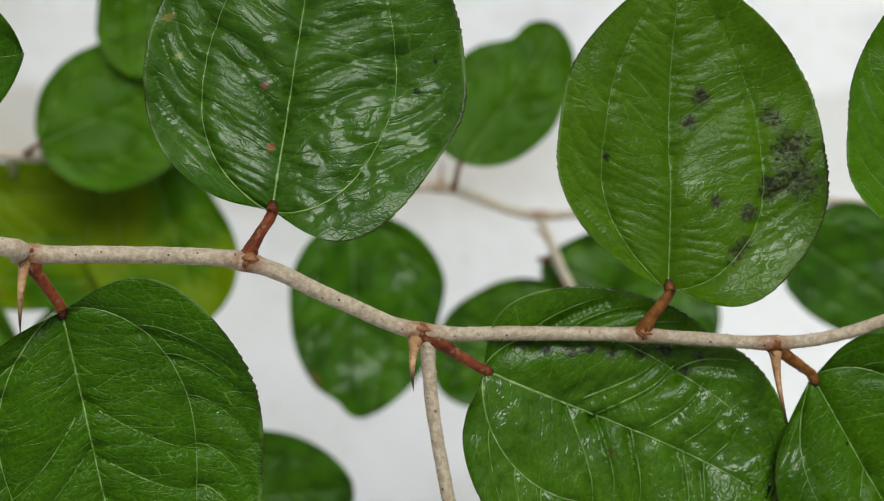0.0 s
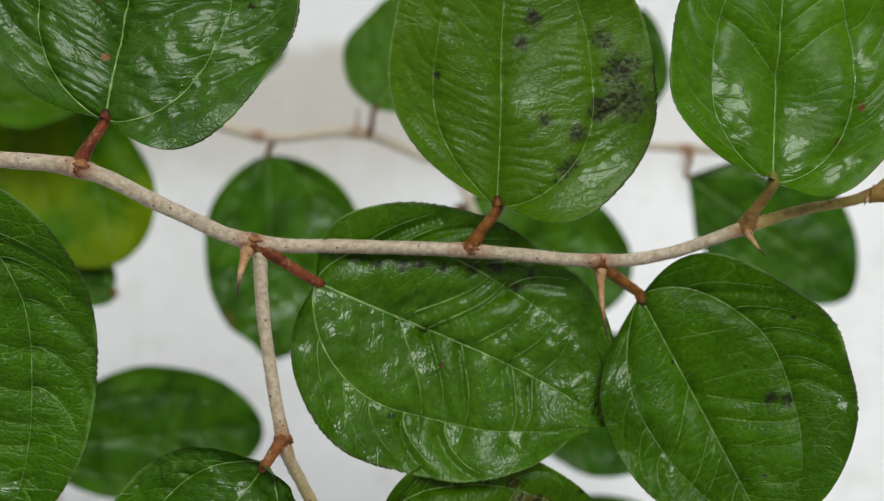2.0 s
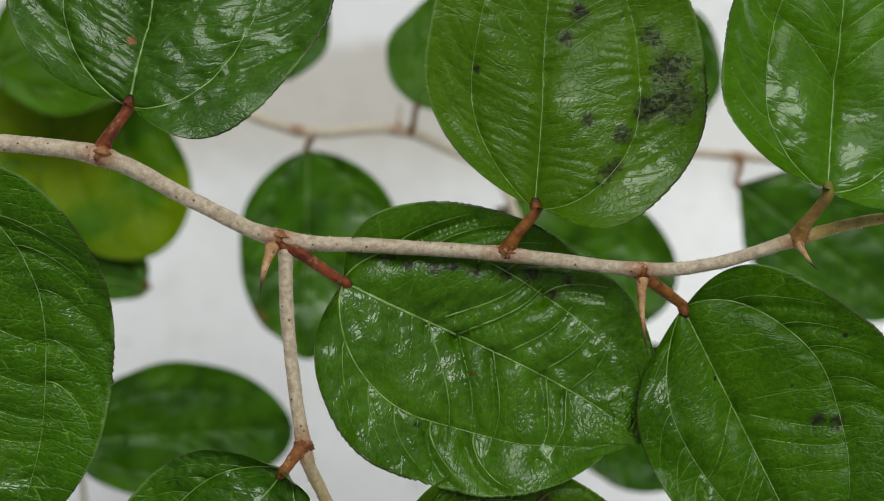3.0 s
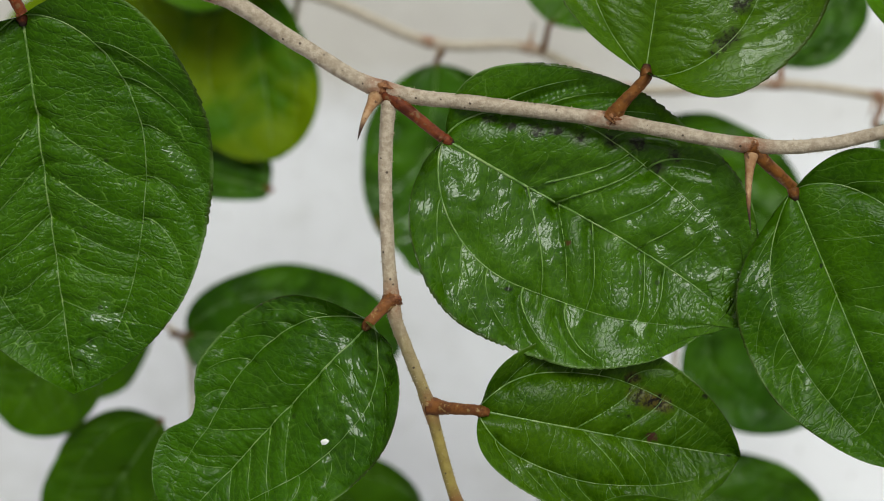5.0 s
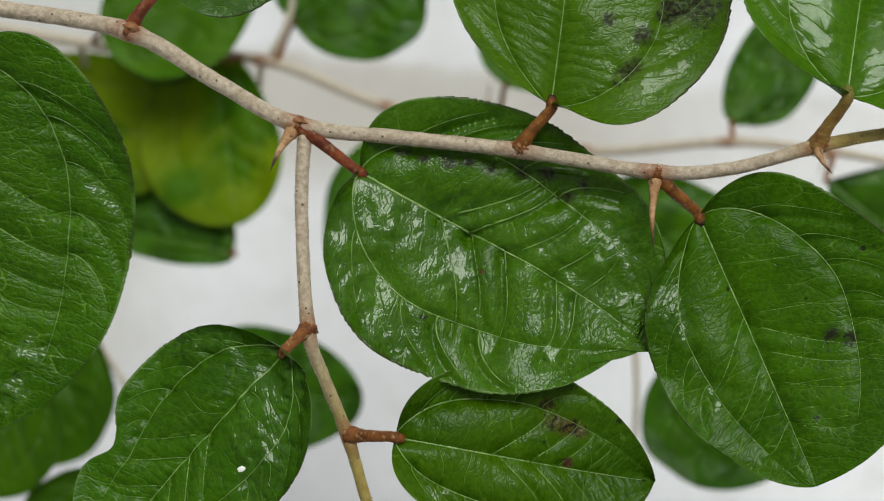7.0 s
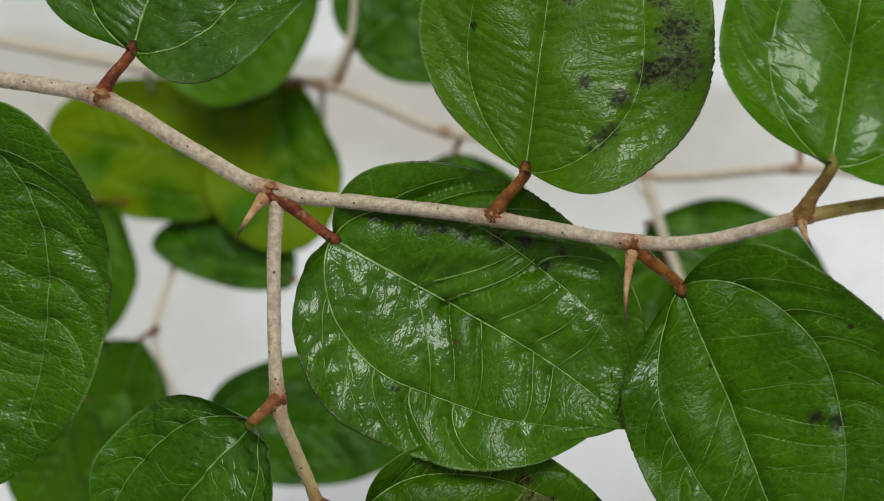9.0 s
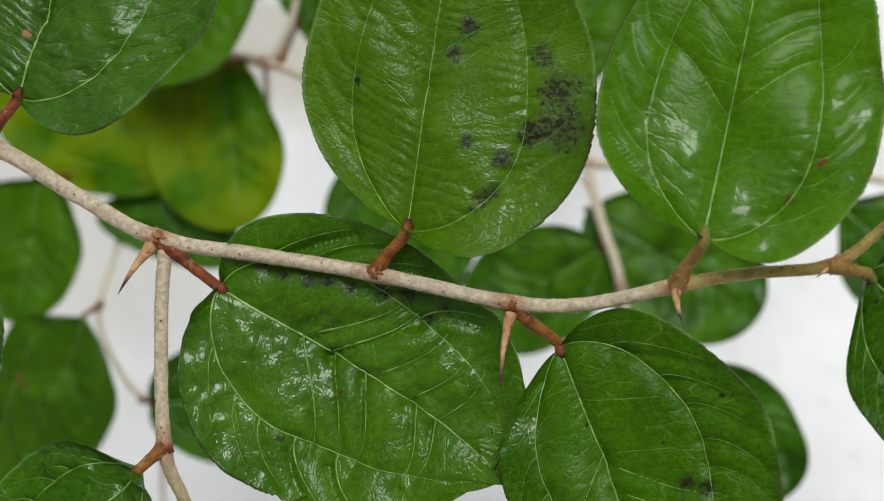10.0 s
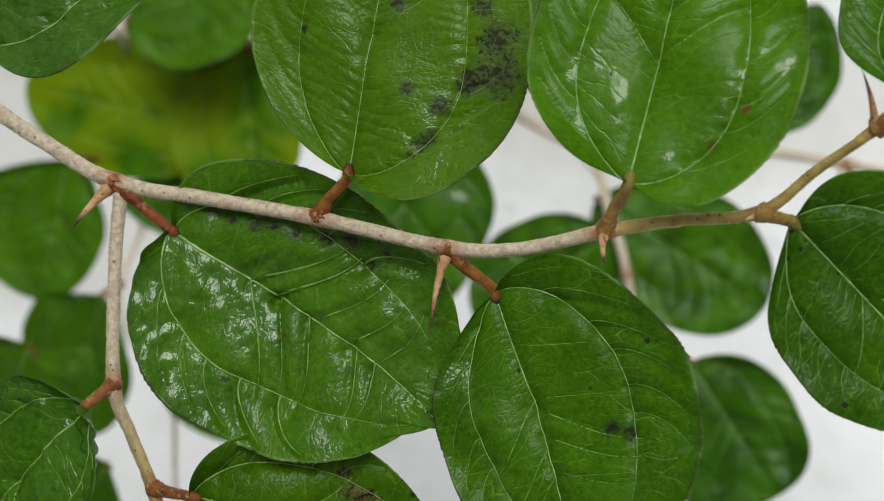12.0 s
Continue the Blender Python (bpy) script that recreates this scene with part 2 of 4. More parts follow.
def rib_material(name, low, high):
    m = Nodes(name)
    at, _ = m.shifted()
    col = m.mix(m.step(m.noise(at, 600, 3), 0.35, 0.7), c4(*low), c4(*high))
    m.put(m.bsdf.inputs["Base Color"], col)
    m.bsdf.inputs["Roughness"].default_value = 0.4
    return m.mat


def fleck_material():
    m = Nodes("white_crust")
    at, _ = m.shifted()
    m.put(m.bsdf.inputs["Base Color"], m.mix(m.noise(at, 1500, 3), c4(0.75, 0.75, 0.70), c4(0.85, 0.85, 0.82)))
    m.bsdf.inputs["Roughness"].default_value = 0.7
    return m.mat


def stalk_material(name, low, high, dark, tip=None, span=(0.45, 0.85)):
    m = Nodes(name)
    at, _ = m.shifted()
    col = m.mix(m.step(m.noise(at, 420, 5, 0.7), 0.38, 0.64), c4(*low), c4(*high))
    col = m.mix(m.math("MULTIPLY", m.step(m.noise(at, 1100, 2), 0.60, 0.66), 0.8), col, c4(*dark))
    if tip:
        run = m.add("ShaderNodeAttribute")
        run.attribute_name = "tip"
        col = m.mix(m.step(m.math("MULTIPLY_ADD", m.math("SUBTRACT", m.noise(at, 900, 2), 0.5), 0.25, run.outputs["Fac"]), *span), col, c4(*tip))
    m.put(m.bsdf.inputs["Base Color"], col)
    m.bsdf.inputs["Roughness"].default_value = 0.6
    m.bsdf.inputs["Specular IOR Level"].default_value = 0.25
    m.put(m.bsdf.inputs["Normal"], m.bump(m.noise(at, 1300, 3, 0.6), 0.6, 0.0003))
    return m.mat


def bark_material(name, dark, light):
    """Pale grey-beige bark with dark pores, running to olive where the shoot is young, and rusty at the joints."""
    m = Nodes(name)
    at, _ = m.shifted()
    young = m.add("ShaderNodeAttribute")
    young.attribute_name = "young"
    joint = m.add("ShaderNodeAttribute")
    joint.attribute_name = "joint"
    old = m.mix(m.step(m.noise(at, 900, 5, 0.75), 0.36, 0.64), c4(*dark), c4(*light))
    fresh = m.mix(m.step(m.noise(at, 400, 3), 0.3, 0.7), c4(0.210, 0.145, 0.026), c4(0.350, 0.270, 0.065))
    col = m.mix(young.outputs["Fac"], old, fresh)
    rust = m.math("MULTIPLY", joint.outputs["Fac"], m.step(m.noise(at, 700, 3), 0.25, 0.6))
    col = m.mix(rust, col, c4(0.240, 0.085, 0.030))
    pores = m.add("ShaderNodeTexVoronoi", Vector=at, Scale=760.0)
    pore = m.math("MULTIPLY", m.step(m.math("MULTIPLY_ADD", m.noise(at, 1900, 2), 0.22, pores.outputs["Distance"]), 0.20, 0.27, 1.0, 0.0), m.step(m.noise(at, 420, 1), 0.42, 0.50))
    col = m.mix(m.math("MULTIPLY", pore, 0.92), col, c4(0.050, 0.028, 0.015))
    m.put(m.bsdf.inputs["Base Color"], col)
    m.bsdf.inputs["Roughness"].default_value = 0.6
    b = m.bump(m.noise(at, 900, 5, 0.65), 0.9, 0.0004)
    m.put(m.bsdf.inputs["Normal"], m.bump(pore, -0.6, 0.0002, b))
    return m.mat


def ground_material():
    """White-washed concrete, dusty and stained, with a band of shade in its colour."""
    m = Nodes("whitewashed_concrete")
    tc = m.t.nodes.new("ShaderNodeTexCoord")
    at = tc.outputs["Object"]
    # near the middle the whitewash is lighter towards +x, farther out at random
    run = m.add("ShaderNodeSeparateXYZ", Vector=at)
    away = m.math("SQRT", m.math("ADD", m.math("MULTIPLY", run.outputs[0], run.outputs[0]), m.math("MULTIPLY", run.outputs[1], run.outputs[1])))
    local = m.step(m.math("ADD", away, m.math("MULTIPLY", m.noise(at, 2.2, 4, 0.6), 0.9)), 0.85, 1.35, 1.0, 0.0)
    fresh = m.step(m.math("ADD", run.outputs[0], m.math("MULTIPLY", m.math("SUBTRACT", m.noise(at, 7, 4, 0.6), 0.5), 0.30)), 0.01, 0.14)
    col = m.mix(m.step(m.noise(at, 9, 5, 0.6), 0.3, 0.72), c4(0.745, 0.745, 0.785), c4(0.650, 0.645, 0.672))
    fresh = m.math("MAXIMUM", m.math("MULTIPLY", fresh, local), m.math("MULTIPLY", m.math("SUBTRACT", 1.0, local), m.step(m.noise(at, 1.1, 5, 0.6), 0.40, 0.58, 0.15, 0.9)))
    col = m.mix(fresh, col, c4(0.865, 0.862, 0.90))
    # greyer far out towards -x, fading out towards -y
    grey_side = m.step(m.math("ADD", run.outputs[0], m.math("MULTIPLY", m.math("SUBTRACT", m.noise(at, 14, 4, 0.6), 0.5), 0.12)), -0.235, -0.165, 0.65, 0.0)
    grey_side = m.math("MULTIPLY", grey_side, m.step(run.outputs[1], -0.105, -0.065))
    col = m.mix(m.math("MULTIPLY", grey_side, local), col, m.mix(m.noise(at, 40, 4, 0.6), c4(0.44, 0.425, 0.40), c4(0.56, 0.55, 0.53)))
    # a band of shade behind the twigs, painted into the colour as beige
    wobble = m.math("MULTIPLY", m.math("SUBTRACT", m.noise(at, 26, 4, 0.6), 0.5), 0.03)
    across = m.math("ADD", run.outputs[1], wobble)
    shade_strip = m.math("MULTIPLY", m.step(across, 0.020, 0.050), m.step(across, 0.084, 0.094, 1.0, 0.0))
    shade_strip = m.math("MULTIPLY", shade_strip, m.step(run.outputs[0], -0.02, 0.08, 0.9, 0.35))
    col = m.mix(m.math("MULTIPLY", shade_strip, local), col, m.mix(m.noise(at, 60, 4, 0.6), c4(0.43, 0.395, 0.36), c4(0.55, 0.52, 0.485)))
    col = m.mix(m.math("MULTIPLY", m.step(m.noise(at, 22, 5, 0.65), 0.5, 0.75), 0.45), col, c4(0.49, 0.485, 0.47))
    col = m.mix(m.math("MULTIPLY", m.step(m.noise(at, 180, 2), 0.68, 0.76), 0.5), col, c4(0.30, 0.28, 0.25))
    m.put(m.bsdf.inputs["Base Color"], col)
    m.bsdf.inputs["Roughness"].default_value = 0.75
    b = m.bump(m.noise(at, 60, 5, 0.6), 0.4, 0.004)
    m.put(m.bsdf.inputs["Normal"], m.bump(m.noise(at, 700, 3), 0.4, 0.0006, b))
    return m.mat


CRUST = fleck_material()
RIB = rib_material("leaf_rib", (0.105, 0.215, 0.040), (0.260, 0.370, 0.120))
VEINLET = rib_material("leaf_veinlet", (0.065, 0.155, 0.016), (0.165, 0.285, 0.055))
BARK = bark_material("bark", (0.335, 0.262, 0.185), (0.520, 0.432, 0.330))
BARK_PALE = bark_material("bark_pale", (0.42, 0.350, 0.265), (0.56, 0.490, 0.400))
GROUND = ground_material()
STALK = stalk_material("stalk_red_brown", (0.080, 0.014, 0.004), (0.210, 0.048, 0.012), (0.20, 0.11, 0.05), tip=(0.020, 0.010, 0.008), span=(0.80, 0.97))
STALK_YOUNG = stalk_material("stalk_olive_brown", (0.150, 0.065, 0.016), (0.250, 0.150, 0.036), (0.30, 0.20, 0.08), tip=(0.130, 0.140, 0.025), span=(0.35, 0.95))
STALK_RUST = stalk_material("stalk_rust", (0.085, 0.026, 0.004), (0.220, 0.080, 0.012), (0.24, 0.13, 0.05), tip=(0.035, 0.014, 0.010), span=(0.82, 0.98))
STALK_ORANGE = stalk_material("stalk_orange", (0.095, 0.028, 0.007), (0.215, 0.078, 0.018), (0.30, 0.20, 0.08))
BRISTLE = rib_material("pale_bristle", (0.30, 0.20, 0.10), (0.62, 0.52, 0.36))
THORN = stalk_material("thorn_tan", (0.30, 0.150, 0.065), (0.47, 0.30, 0.165), (0.060, 0.020, 0.012), tip=(0.035, 0.016, 0.010))

BUD = stalk_material("bud_rust", (0.150, 0.045, 0.016), (0.300, 0.140, 0.060), (0.050, 0.018, 0.010))

# ---- building blocks ----
GROUND_Z = -0.08
# The twigs spread in a level sheet; their places are given in millimetres from a point above it.
SHEET = pose(0, 0, 0.6, 0, 0, 0)


# A place over the middle of the near twig.
ABOVE = (45.0, -5.0, -15.0)


def at_mm(p):
    return SHEET @ (Vector(p) * 0.001)


def mesh_object(name, verts, faces, material, parent=None, label="", uv=None, flat=None, values=None, origin=None):
    """One mesh object with its origin at a given place of the world, smooth-shaded."""
    o = Vector(origin) if origin is not None else Vector((0, 0, 0))
    v = np.asarray(verts, float) - np.array(o)
    me = bpy.data.meshes.new(name)
    me.from_pydata(v.tolist(), [], faces)
    me.polygons.foreach_set("use_smooth", [True] * len(me.polygons))
    loops = np.empty(len(me.loops), int)
    me.loops.foreach_get("vertex_index", loops)
    for key, places in (("UVMap", uv), ("flat", flat)):
        if places is not None:
            me.uv_layers.new(name=key).data.foreach_set("uv", np.asarray(places, float)[loops].ravel())
    for key, vals in (values or {}).items():
        me.attributes.new(key, "FLOAT", "POINT").data.foreach_set("value", list(vals))
    me.materials.append(material)
    me.update()
    ob = new(name, me)
    ob.matrix_world = Matrix.Translation(o)
    if parent is not None:
        ob.parent = parent
        ob.matrix_parent_inverse = Matrix.Translation(-Vector(parent["spot"]))
    ob["spot"] = list(o)
    if label:
        tagged(ob, label=label)
    return ob


def smooth_path(points, per=8):
    """A Catmull-Rom curve through the points (rows of any width)."""
    p = np.array(points, float)
    p = np.vstack([2 * p[0] - p[1], p, 2 * p[-1] - p[-2]])
    out = []
    for i in range(1, len(p) - 2):
        for t in np.linspace(0, 1, per, endpoint=False):
            a, b, c, d = p[i - 1], p[i], p[i + 1], p[i + 2]
            out.append(0.5 * (2 * b + (c - a) * t + (2 * a - 5 * b + 4 * c - d) * t * t + (3 * b - a - 3 * c + d) * t**3))
    out.append(p[-2])
    return np.array(out)


def tube(line, radii, sides=10, rough=0.0, seed=0):
    """Verts and faces of a tapering round tube along a line (world metres), closed at both ends."""
    rng = np.random.default_rng(seed)
    line = np.asarray(line, float)
    tan = np.gradient(line, axis=0)
    tan /= np.linalg.norm(tan, axis=1)[:, None] + 1e-12
    up = np.array((0.0, 0.0, 1.0)) if abs(tan[0][2]) < 0.9 else np.array((0.0, 1.0, 0.0))
    verts, faces = [], []
    n = np.cross(tan[0], up)
    n /= np.linalg.norm(n)
    ang = np.linspace(0, 2 * np.pi, sides, endpoint=False)
    for i, (p, t, r) in enumerate(zip(line, tan, radii)):
        n = n - t * (n @ t)
        n /= np.linalg.norm(n)
        b = np.cross(t, n)
        k = r * (1 + rough * rng.uniform(-1, 1, sides))
        verts += list(p + (np.cos(ang) * k)[:, None] * n + (np.sin(ang) * k)[:, None] * b)
        if i:
            for j in range(sides):
                a0, a1 = (i - 1) * sides + j, (i - 1) * sides + (j + 1) % sides
                faces.append((a0, a1, a1 + sides, a0 + sides))
    m = len(verts)
    faces.append(tuple(range(sides))[::-1])
    faces.append(tuple(range(m - sides, m)))
    return verts, faces


def branch(name, label, base):
    """An Empty at the foot of a branch, which carries its parts."""
    ob = new(name)
    ob.location = base
    ob["spot"] = list(base)
    ob.empty_display_size = 0.01
    return tagged(ob, label=label, category="branch")


def stem(owner, points, joints=(), young=None, name="stem", label="", bark=None, bristles=0, hairy=(0.0, 1.0)):
    """A twig through points (x, y, z, radius in mm), thickened at its joints, young from a place along it on."""
    line = smooth_path(points, 10)
    world_line = np.array([at_mm(p[:3]) for p in line])
    radii = line[:, 3] * 0.001
    joint = np.zeros(len(line))
    for j in joints:
        d = np.linalg.norm(line[:, :3] - np.array(j), axis=1)
        joint = np.maximum(joint, np.exp(-((d / 2.2) ** 2)))
    radii = radii * (1 + 0.22 * joint)
    verts, faces = tube(world_line, radii, 14, 0.05, len(line))
    fresh = np.zeros(len(line))
    if young is not None:
        run = np.linspace(0, 1, len(line))
        fresh = np.clip((run - young[0]) / (young[1] - young[0]), 0, 1)
    values = {"joint": np.repeat(joint, 14), "young": np.repeat(fresh, 14)}
    ob = mesh_object(name, verts, faces, bark or BARK, owner, label, values=values, origin=world_line[0])
    if bristles:
        # short stiff hairs, a quarter of a millimetre long
        rng = np.random.default_rng(bristles)
        hv, hf = [], []
        ring = np.array(verts).reshape(len(line), 14, 3)
        lo, hi = int(len(line) * hairy[0]), int(len(line) * hairy[1]) - 1
        for _ in range(bristles):
            i, j = rng.integers(lo, hi), rng.integers(0, 14)
            f = rng.uniform()
            root = ring[i, j] * (1 - f) + ring[i + 1, j] * f
            out = root - (world_line[i] * (1 - f) + world_line[i + 1] * f)
            out /= np.linalg.norm(out)
            side = np.cross(out, world_line[i + 1] - world_line[i])
            side /= np.linalg.norm(side)
            up = np.cross(side, out)
            w, h = 0.00007, rng.uniform(0.00012, 0.00032)
            k = len(hv)
            tip = root + out * h + up * rng.uniform(-0.4, 0.4) * h
            hv += [root + side * w, root - side * 0.5 * w + up * 0.87 * w, root - side * 0.5 * w - up * 0.87 * w, tip]
            hf += [(k, k + 1, k + 3), (k + 1, k + 2, k + 3), (k + 2, k, k + 3)]
        tagged(mesh_object("bristles", hv, hf, BRISTLE, ob, origin=hv[0]), kind="stuff")
    return ob


def thorn(owner, root, tip, radius=0.75, hook=0.03):
    r, t = np.array(root, float), np.array(tip, float)
    side = np.cross(t - r, (0, 0, 1.0))
    side /= np.linalg.norm(side) + 1e-9
    s = np.linspace(0, 1, 14)
    line = r + (t - r) * s[:, None] + side * (np.sin(s * np.pi) * hook * np.linalg.norm(t - r))[:, None]
    world_line = np.array([at_mm(p) for p in line])
    radii = radius * 0.001 * (np.maximum((1 - s) ** 0.85, 0.04) + 0.45 * np.exp(-s * 8))
    verts, faces = tube(world_line, radii, 8)
    return mesh_object("thorn", verts, faces, THORN, owner, values={"tip": np.repeat(s, 8)}, origin=world_line[0])


def bud(owner, where, size=1.0, seed=1):
    """A small scaly bud at a joint: a lumpy egg, rust brown."""
    rng = np.random.default_rng(seed)
    rings, sides = 7, 10
    verts, faces = [], []
    for i in range(rings + 1):
        lat = np.pi * i / rings
        for j in range(sides):
            lon = 2 * np.pi * j / sides
            k = size * (1 + 0.22 * rng.uniform(-1, 1)) * (1 + 0.15 * math.sin(3 * lon + 2 * lat))
            d = Vector((math.sin(lat) * math.cos(lon), 0.8 * math.sin(lat) * math.sin(lon), 0.9 * math.cos(lat)))
            verts.append(at_mm(Vector(where) + d * k))
    for i in range(rings):
        for j in range(sides):
            p, q = i * sides + j, i * sides + (j + 1) % sides
            faces.append((p, p + sides, q + sides, q))
    return mesh_object("bud", verts, faces, BUD, owner, origin=at_mm(where))


LEAF_COUNT = [0]


def run_of(k):
    """How far out a long side vein lies at k of the blade's length: narrow at the foot, then two thirds out."""
    return 0.63 - 0.16 * k**2 - 0.30 * np.exp(-k / 0.09)


def leaf(owner, node, base, tip, wide, peak=0.45, lobe=(0.0, 0.0), cup=0.1, roll=0.0, blunt=0.5, arc=0.0, ragged=0, tint="deep", fine=True, stalk=True, label="", bend=0.05, face=None, notch=(), quilt=1.0, spots=(), lift=0.08, ladder=0.2, veins=0.12, wet=(), net=0.085, ribs=1.0):
    """A leaf on its stalk: a domed, quilted blade with a toothed edge, a midrib and two long side veins that leave its foot.

    node, base, tip: where the stalk leaves the twig, where the blade begins and ends (mm).
    wide: half widths to the left and the right of the midrib (mm); peak: where along it is widest.
    """
    LEAF_COUNT[0] += 1
    seed = LEAF_COUNT[0]
    rng = np.random.default_rng(seed)
    b, t = np.array(base, float), np.array(tip, float)
    along = t - b
    length = np.linalg.norm(along)
    along /= length
    normal = np.array((0.0, 0.0, 1.0)) if face is None else np.array((face[0], face[1], 1.0))
    normal -= along * (normal @ along)
    normal /= np.linalg.norm(normal)
    across = np.cross(along, normal)
    ca, sa = math.cos(radians(roll)), math.sin(radians(roll))
    across, normal = across * ca + normal * sa, normal * ca - across * sa
    nu, ns = (240, 110) if fine else (124, 60)
    if not fine:
        quilt, ladder = 2.2 * quilt, 3.0 * ladder
    s = np.linspace(-1, 1, ns + 1)
    u = (1 - np.cos(np.linspace(0, np.pi, nu + 1))) / 2 * 0.55 + np.linspace(0, 1, nu + 1) * 0.45
    S, U = np.meshgrid(s, u)
    A = np.abs(S)

    peaks = peak if isinstance(peak, tuple) else (peak, peak)
    blunts = blunt if isinstance(blunt, tuple) else (blunt, blunt)

    def half(k, sv):
        """The blade's half width at k of its length, on the side of sv, as a share of its greatest."""
        pk, bl = np.where(sv < 0, *peaks), np.where(sv < 0, *blunts)
        low = np.sqrt(np.clip(1 - (1 - k / pk) ** 2, 0, 1))
        high = np.clip(1 - ((k - pk) / (1 - pk)) ** 2, 0, 1) ** bl
        return np.where(k < pk, low, high)

    phase = rng.uniform(0, 6.28, 8)
    ripple = 1 + 0.012 * np.sin(U * 9 + phase[0]) + 0.010 * np.sin(U * 17 + phase[1] + S)
    saw = (U * 46 + 0.3 * np.sin(U * 60 + phase[2])) % 1.0
    teeth = 1 + (0.015 * saw * (0.6 + 0.4 * np.sin(U * 23 + phase[6])) * np.clip((A - 0.94) / 0.06, 0, 1) if fine else 0)
    w = np.where(S < 0, wide[0], wide[1])
    X = S * w * half(U, S) * ripple * teeth
    for sg, at_u, deep, broad in notch:
        X = np.where(S * sg > 0, X * (1 - deep * np.exp(-(((U - at_u) / broad) ** 2)) * A**2), X)
    foot = np.where(S < 0, lobe[0], lobe[1])
    Y = length * (U - foot * A**1.6 * (1 - U) ** 5 * half(np.minimum(U * 4, np.where(S < 0, *peaks)), S))
    if ragged:
        torn = 0.026 * np.sin(S * 19 + phase[3]) + 0.018 * np.sin(S * 43 + phase[4])
        Y = Y - length * np.clip((U - 0.86) / 0.14, 0, 1) * (0.055 * (1 + np.sin(S * 5 + phase[5])) * 0.5 + torn * 0.8)
    X = X + arc * length * (U**2) * 4 * (1 - U) * 0.5

    # relief
    vein = run_of(U)
    dm = np.abs(X - arc * length * (U**2) * 4 * (1 - U) * 0.5)
    ds = np.abs(A - vein) * w * half(U, S)
    mean = (wide[0] + wide[1]) / 2

    def pick(v):
        return np.where(S < 0, v[0], v[1]) if isinstance(v, tuple) else 0.7 * v

    Z = pick(cup) * mean * A**2 * (0.6 + 0.4 * half(U, S)) + bend * length * (U - 0.3) ** 2
    Z += pick(lift) * mean * A**1.7 * np.clip(1 - U / 0.5, 0, 1) ** 1.5
    keep = np.clip(1 - U, 0, 1) ** 0.5
    soft = 1.0 if fine else 0.8
    Z -= soft * keep * (1.15 * np.exp(-np.abs(dm / 1.3) ** 1.1) + 0.80 * np.exp(-np.abs(ds / 1.0) ** 1.1))
    inside = np.clip((vein - A) / 0.1, 0, 1) * np.clip(A / 0.12, 0, 1)
    outside = np.clip((A - vein) / 0.1, 0, 1)
    nets, tiny = [], []
    for sg in (-1, 1):
        for k, u0 in enumerate((0.27, 0.40, 0.53, 0.65, 0.76) if quilt > 2.3 else (0.40, 0.53, 0.65, 0.76)):
            u0 = u0 + rng.uniform(-0.03, 0.03)
            g = np.linspace(0, 1, 9)
            nets.append((sg * 0.62 * g**0.9, u0 + (0.24 - 0.05 * k) * g * (1 - 0.15 * g) + 0.025 * np.sin(3 * g)))
        for u0 in (0.10, 0.20, 0.31, 0.43, 0.55):
            u0 = u0 + rng.uniform(-0.02, 0.02)
            g = np.linspace(0, 1, 8)
            s0 = run_of(u0)
            nets.append((sg * (s0 + (0.93 - s0) * g), u0 + 0.16 * g**1.7))
    for sv, uv_line in nets:
        hx = sv * np.where(sv < 0, wide[0], wide[1]) * half(uv_line, sv)
        d2 = np.full(U.shape, 1e9)
        for a0 in np.linspace(0, len(sv) - 1, 20):
            gx, gy = np.interp(a0, range(len(sv)), hx), np.interp(a0, range(len(sv)), uv_line) * length
            d2 = np.minimum(d2, (X - gx) ** 2 + (Y - gy) ** 2)
        Z -= quilt * keep * (0.24 * np.exp(-np.sqrt(d2 + 0.02) / 0.5) + 0.42 * np.exp(-np.sqrt(d2 + 0.05) / 1.7))

    # low ridges that cross between the midrib and the side veins
    def sway(k, sv):
        return 1.6 * np.sin(k * 11 + sv * 4 + phase[6]) + 0.9 * np.sin(k * 29 + sv * 9 + phase[2])

    ridge = np.abs(np.sin(np.pi * (U * 25 - A * 2.4) + sway(U, S)))
    for k in range(2, 22):
        for sg in (-1, 1):
            sv = sg * np.linspace(rng.uniform(0.02, 0.08), rng.uniform(0.40, 0.58), 8)
            uq = np.full(8, k / 25)
            for _ in range(12):
                uq = (k + 2.4 * np.abs(sv) - sway(uq, sv) / np.pi) / 25
            if uq.min() > 0.05 and uq.max() < 0.93 and rng.uniform() < veins:
                tiny.append((sv, uq))
    for k in range(int(32 * veins)):
        sg, u0 = (-1) ** k, rng.uniform(0.08, 0.72)
        s0 = run_of(u0) + 0.01
        g = np.linspace(0, 1, 7)
        tiny.append((sg * (s0 + rng.uniform(0.12, 0.34) * g), u0 + rng.uniform(0.01, 0.07) * g**1.4 + 0.008 * np.sin(5 * g + k)))
    rungs = 0.9 * np.exp(-((A / 0.20) ** 2)) + 0.8 * np.exp(-(((A - vein) / 0.12) ** 2)) + 0.30 * inside
    Z += ladder * 0.55 * ridge**0.7 * rungs * np.clip(U / 0.08, 0, 1) * (0.6 + 0.4 * np.sin(U * 13 + S * 11 + phase[7]) * np.sin(U * 23 - S * 6 + phase[1]))
    Z += 0.55 * np.sin(U * 7 + phase[2]) * np.sin(S * 3.1 + phase[3]) + 0.22 * np.sin(U * 13 + S * 5 + phase[4])
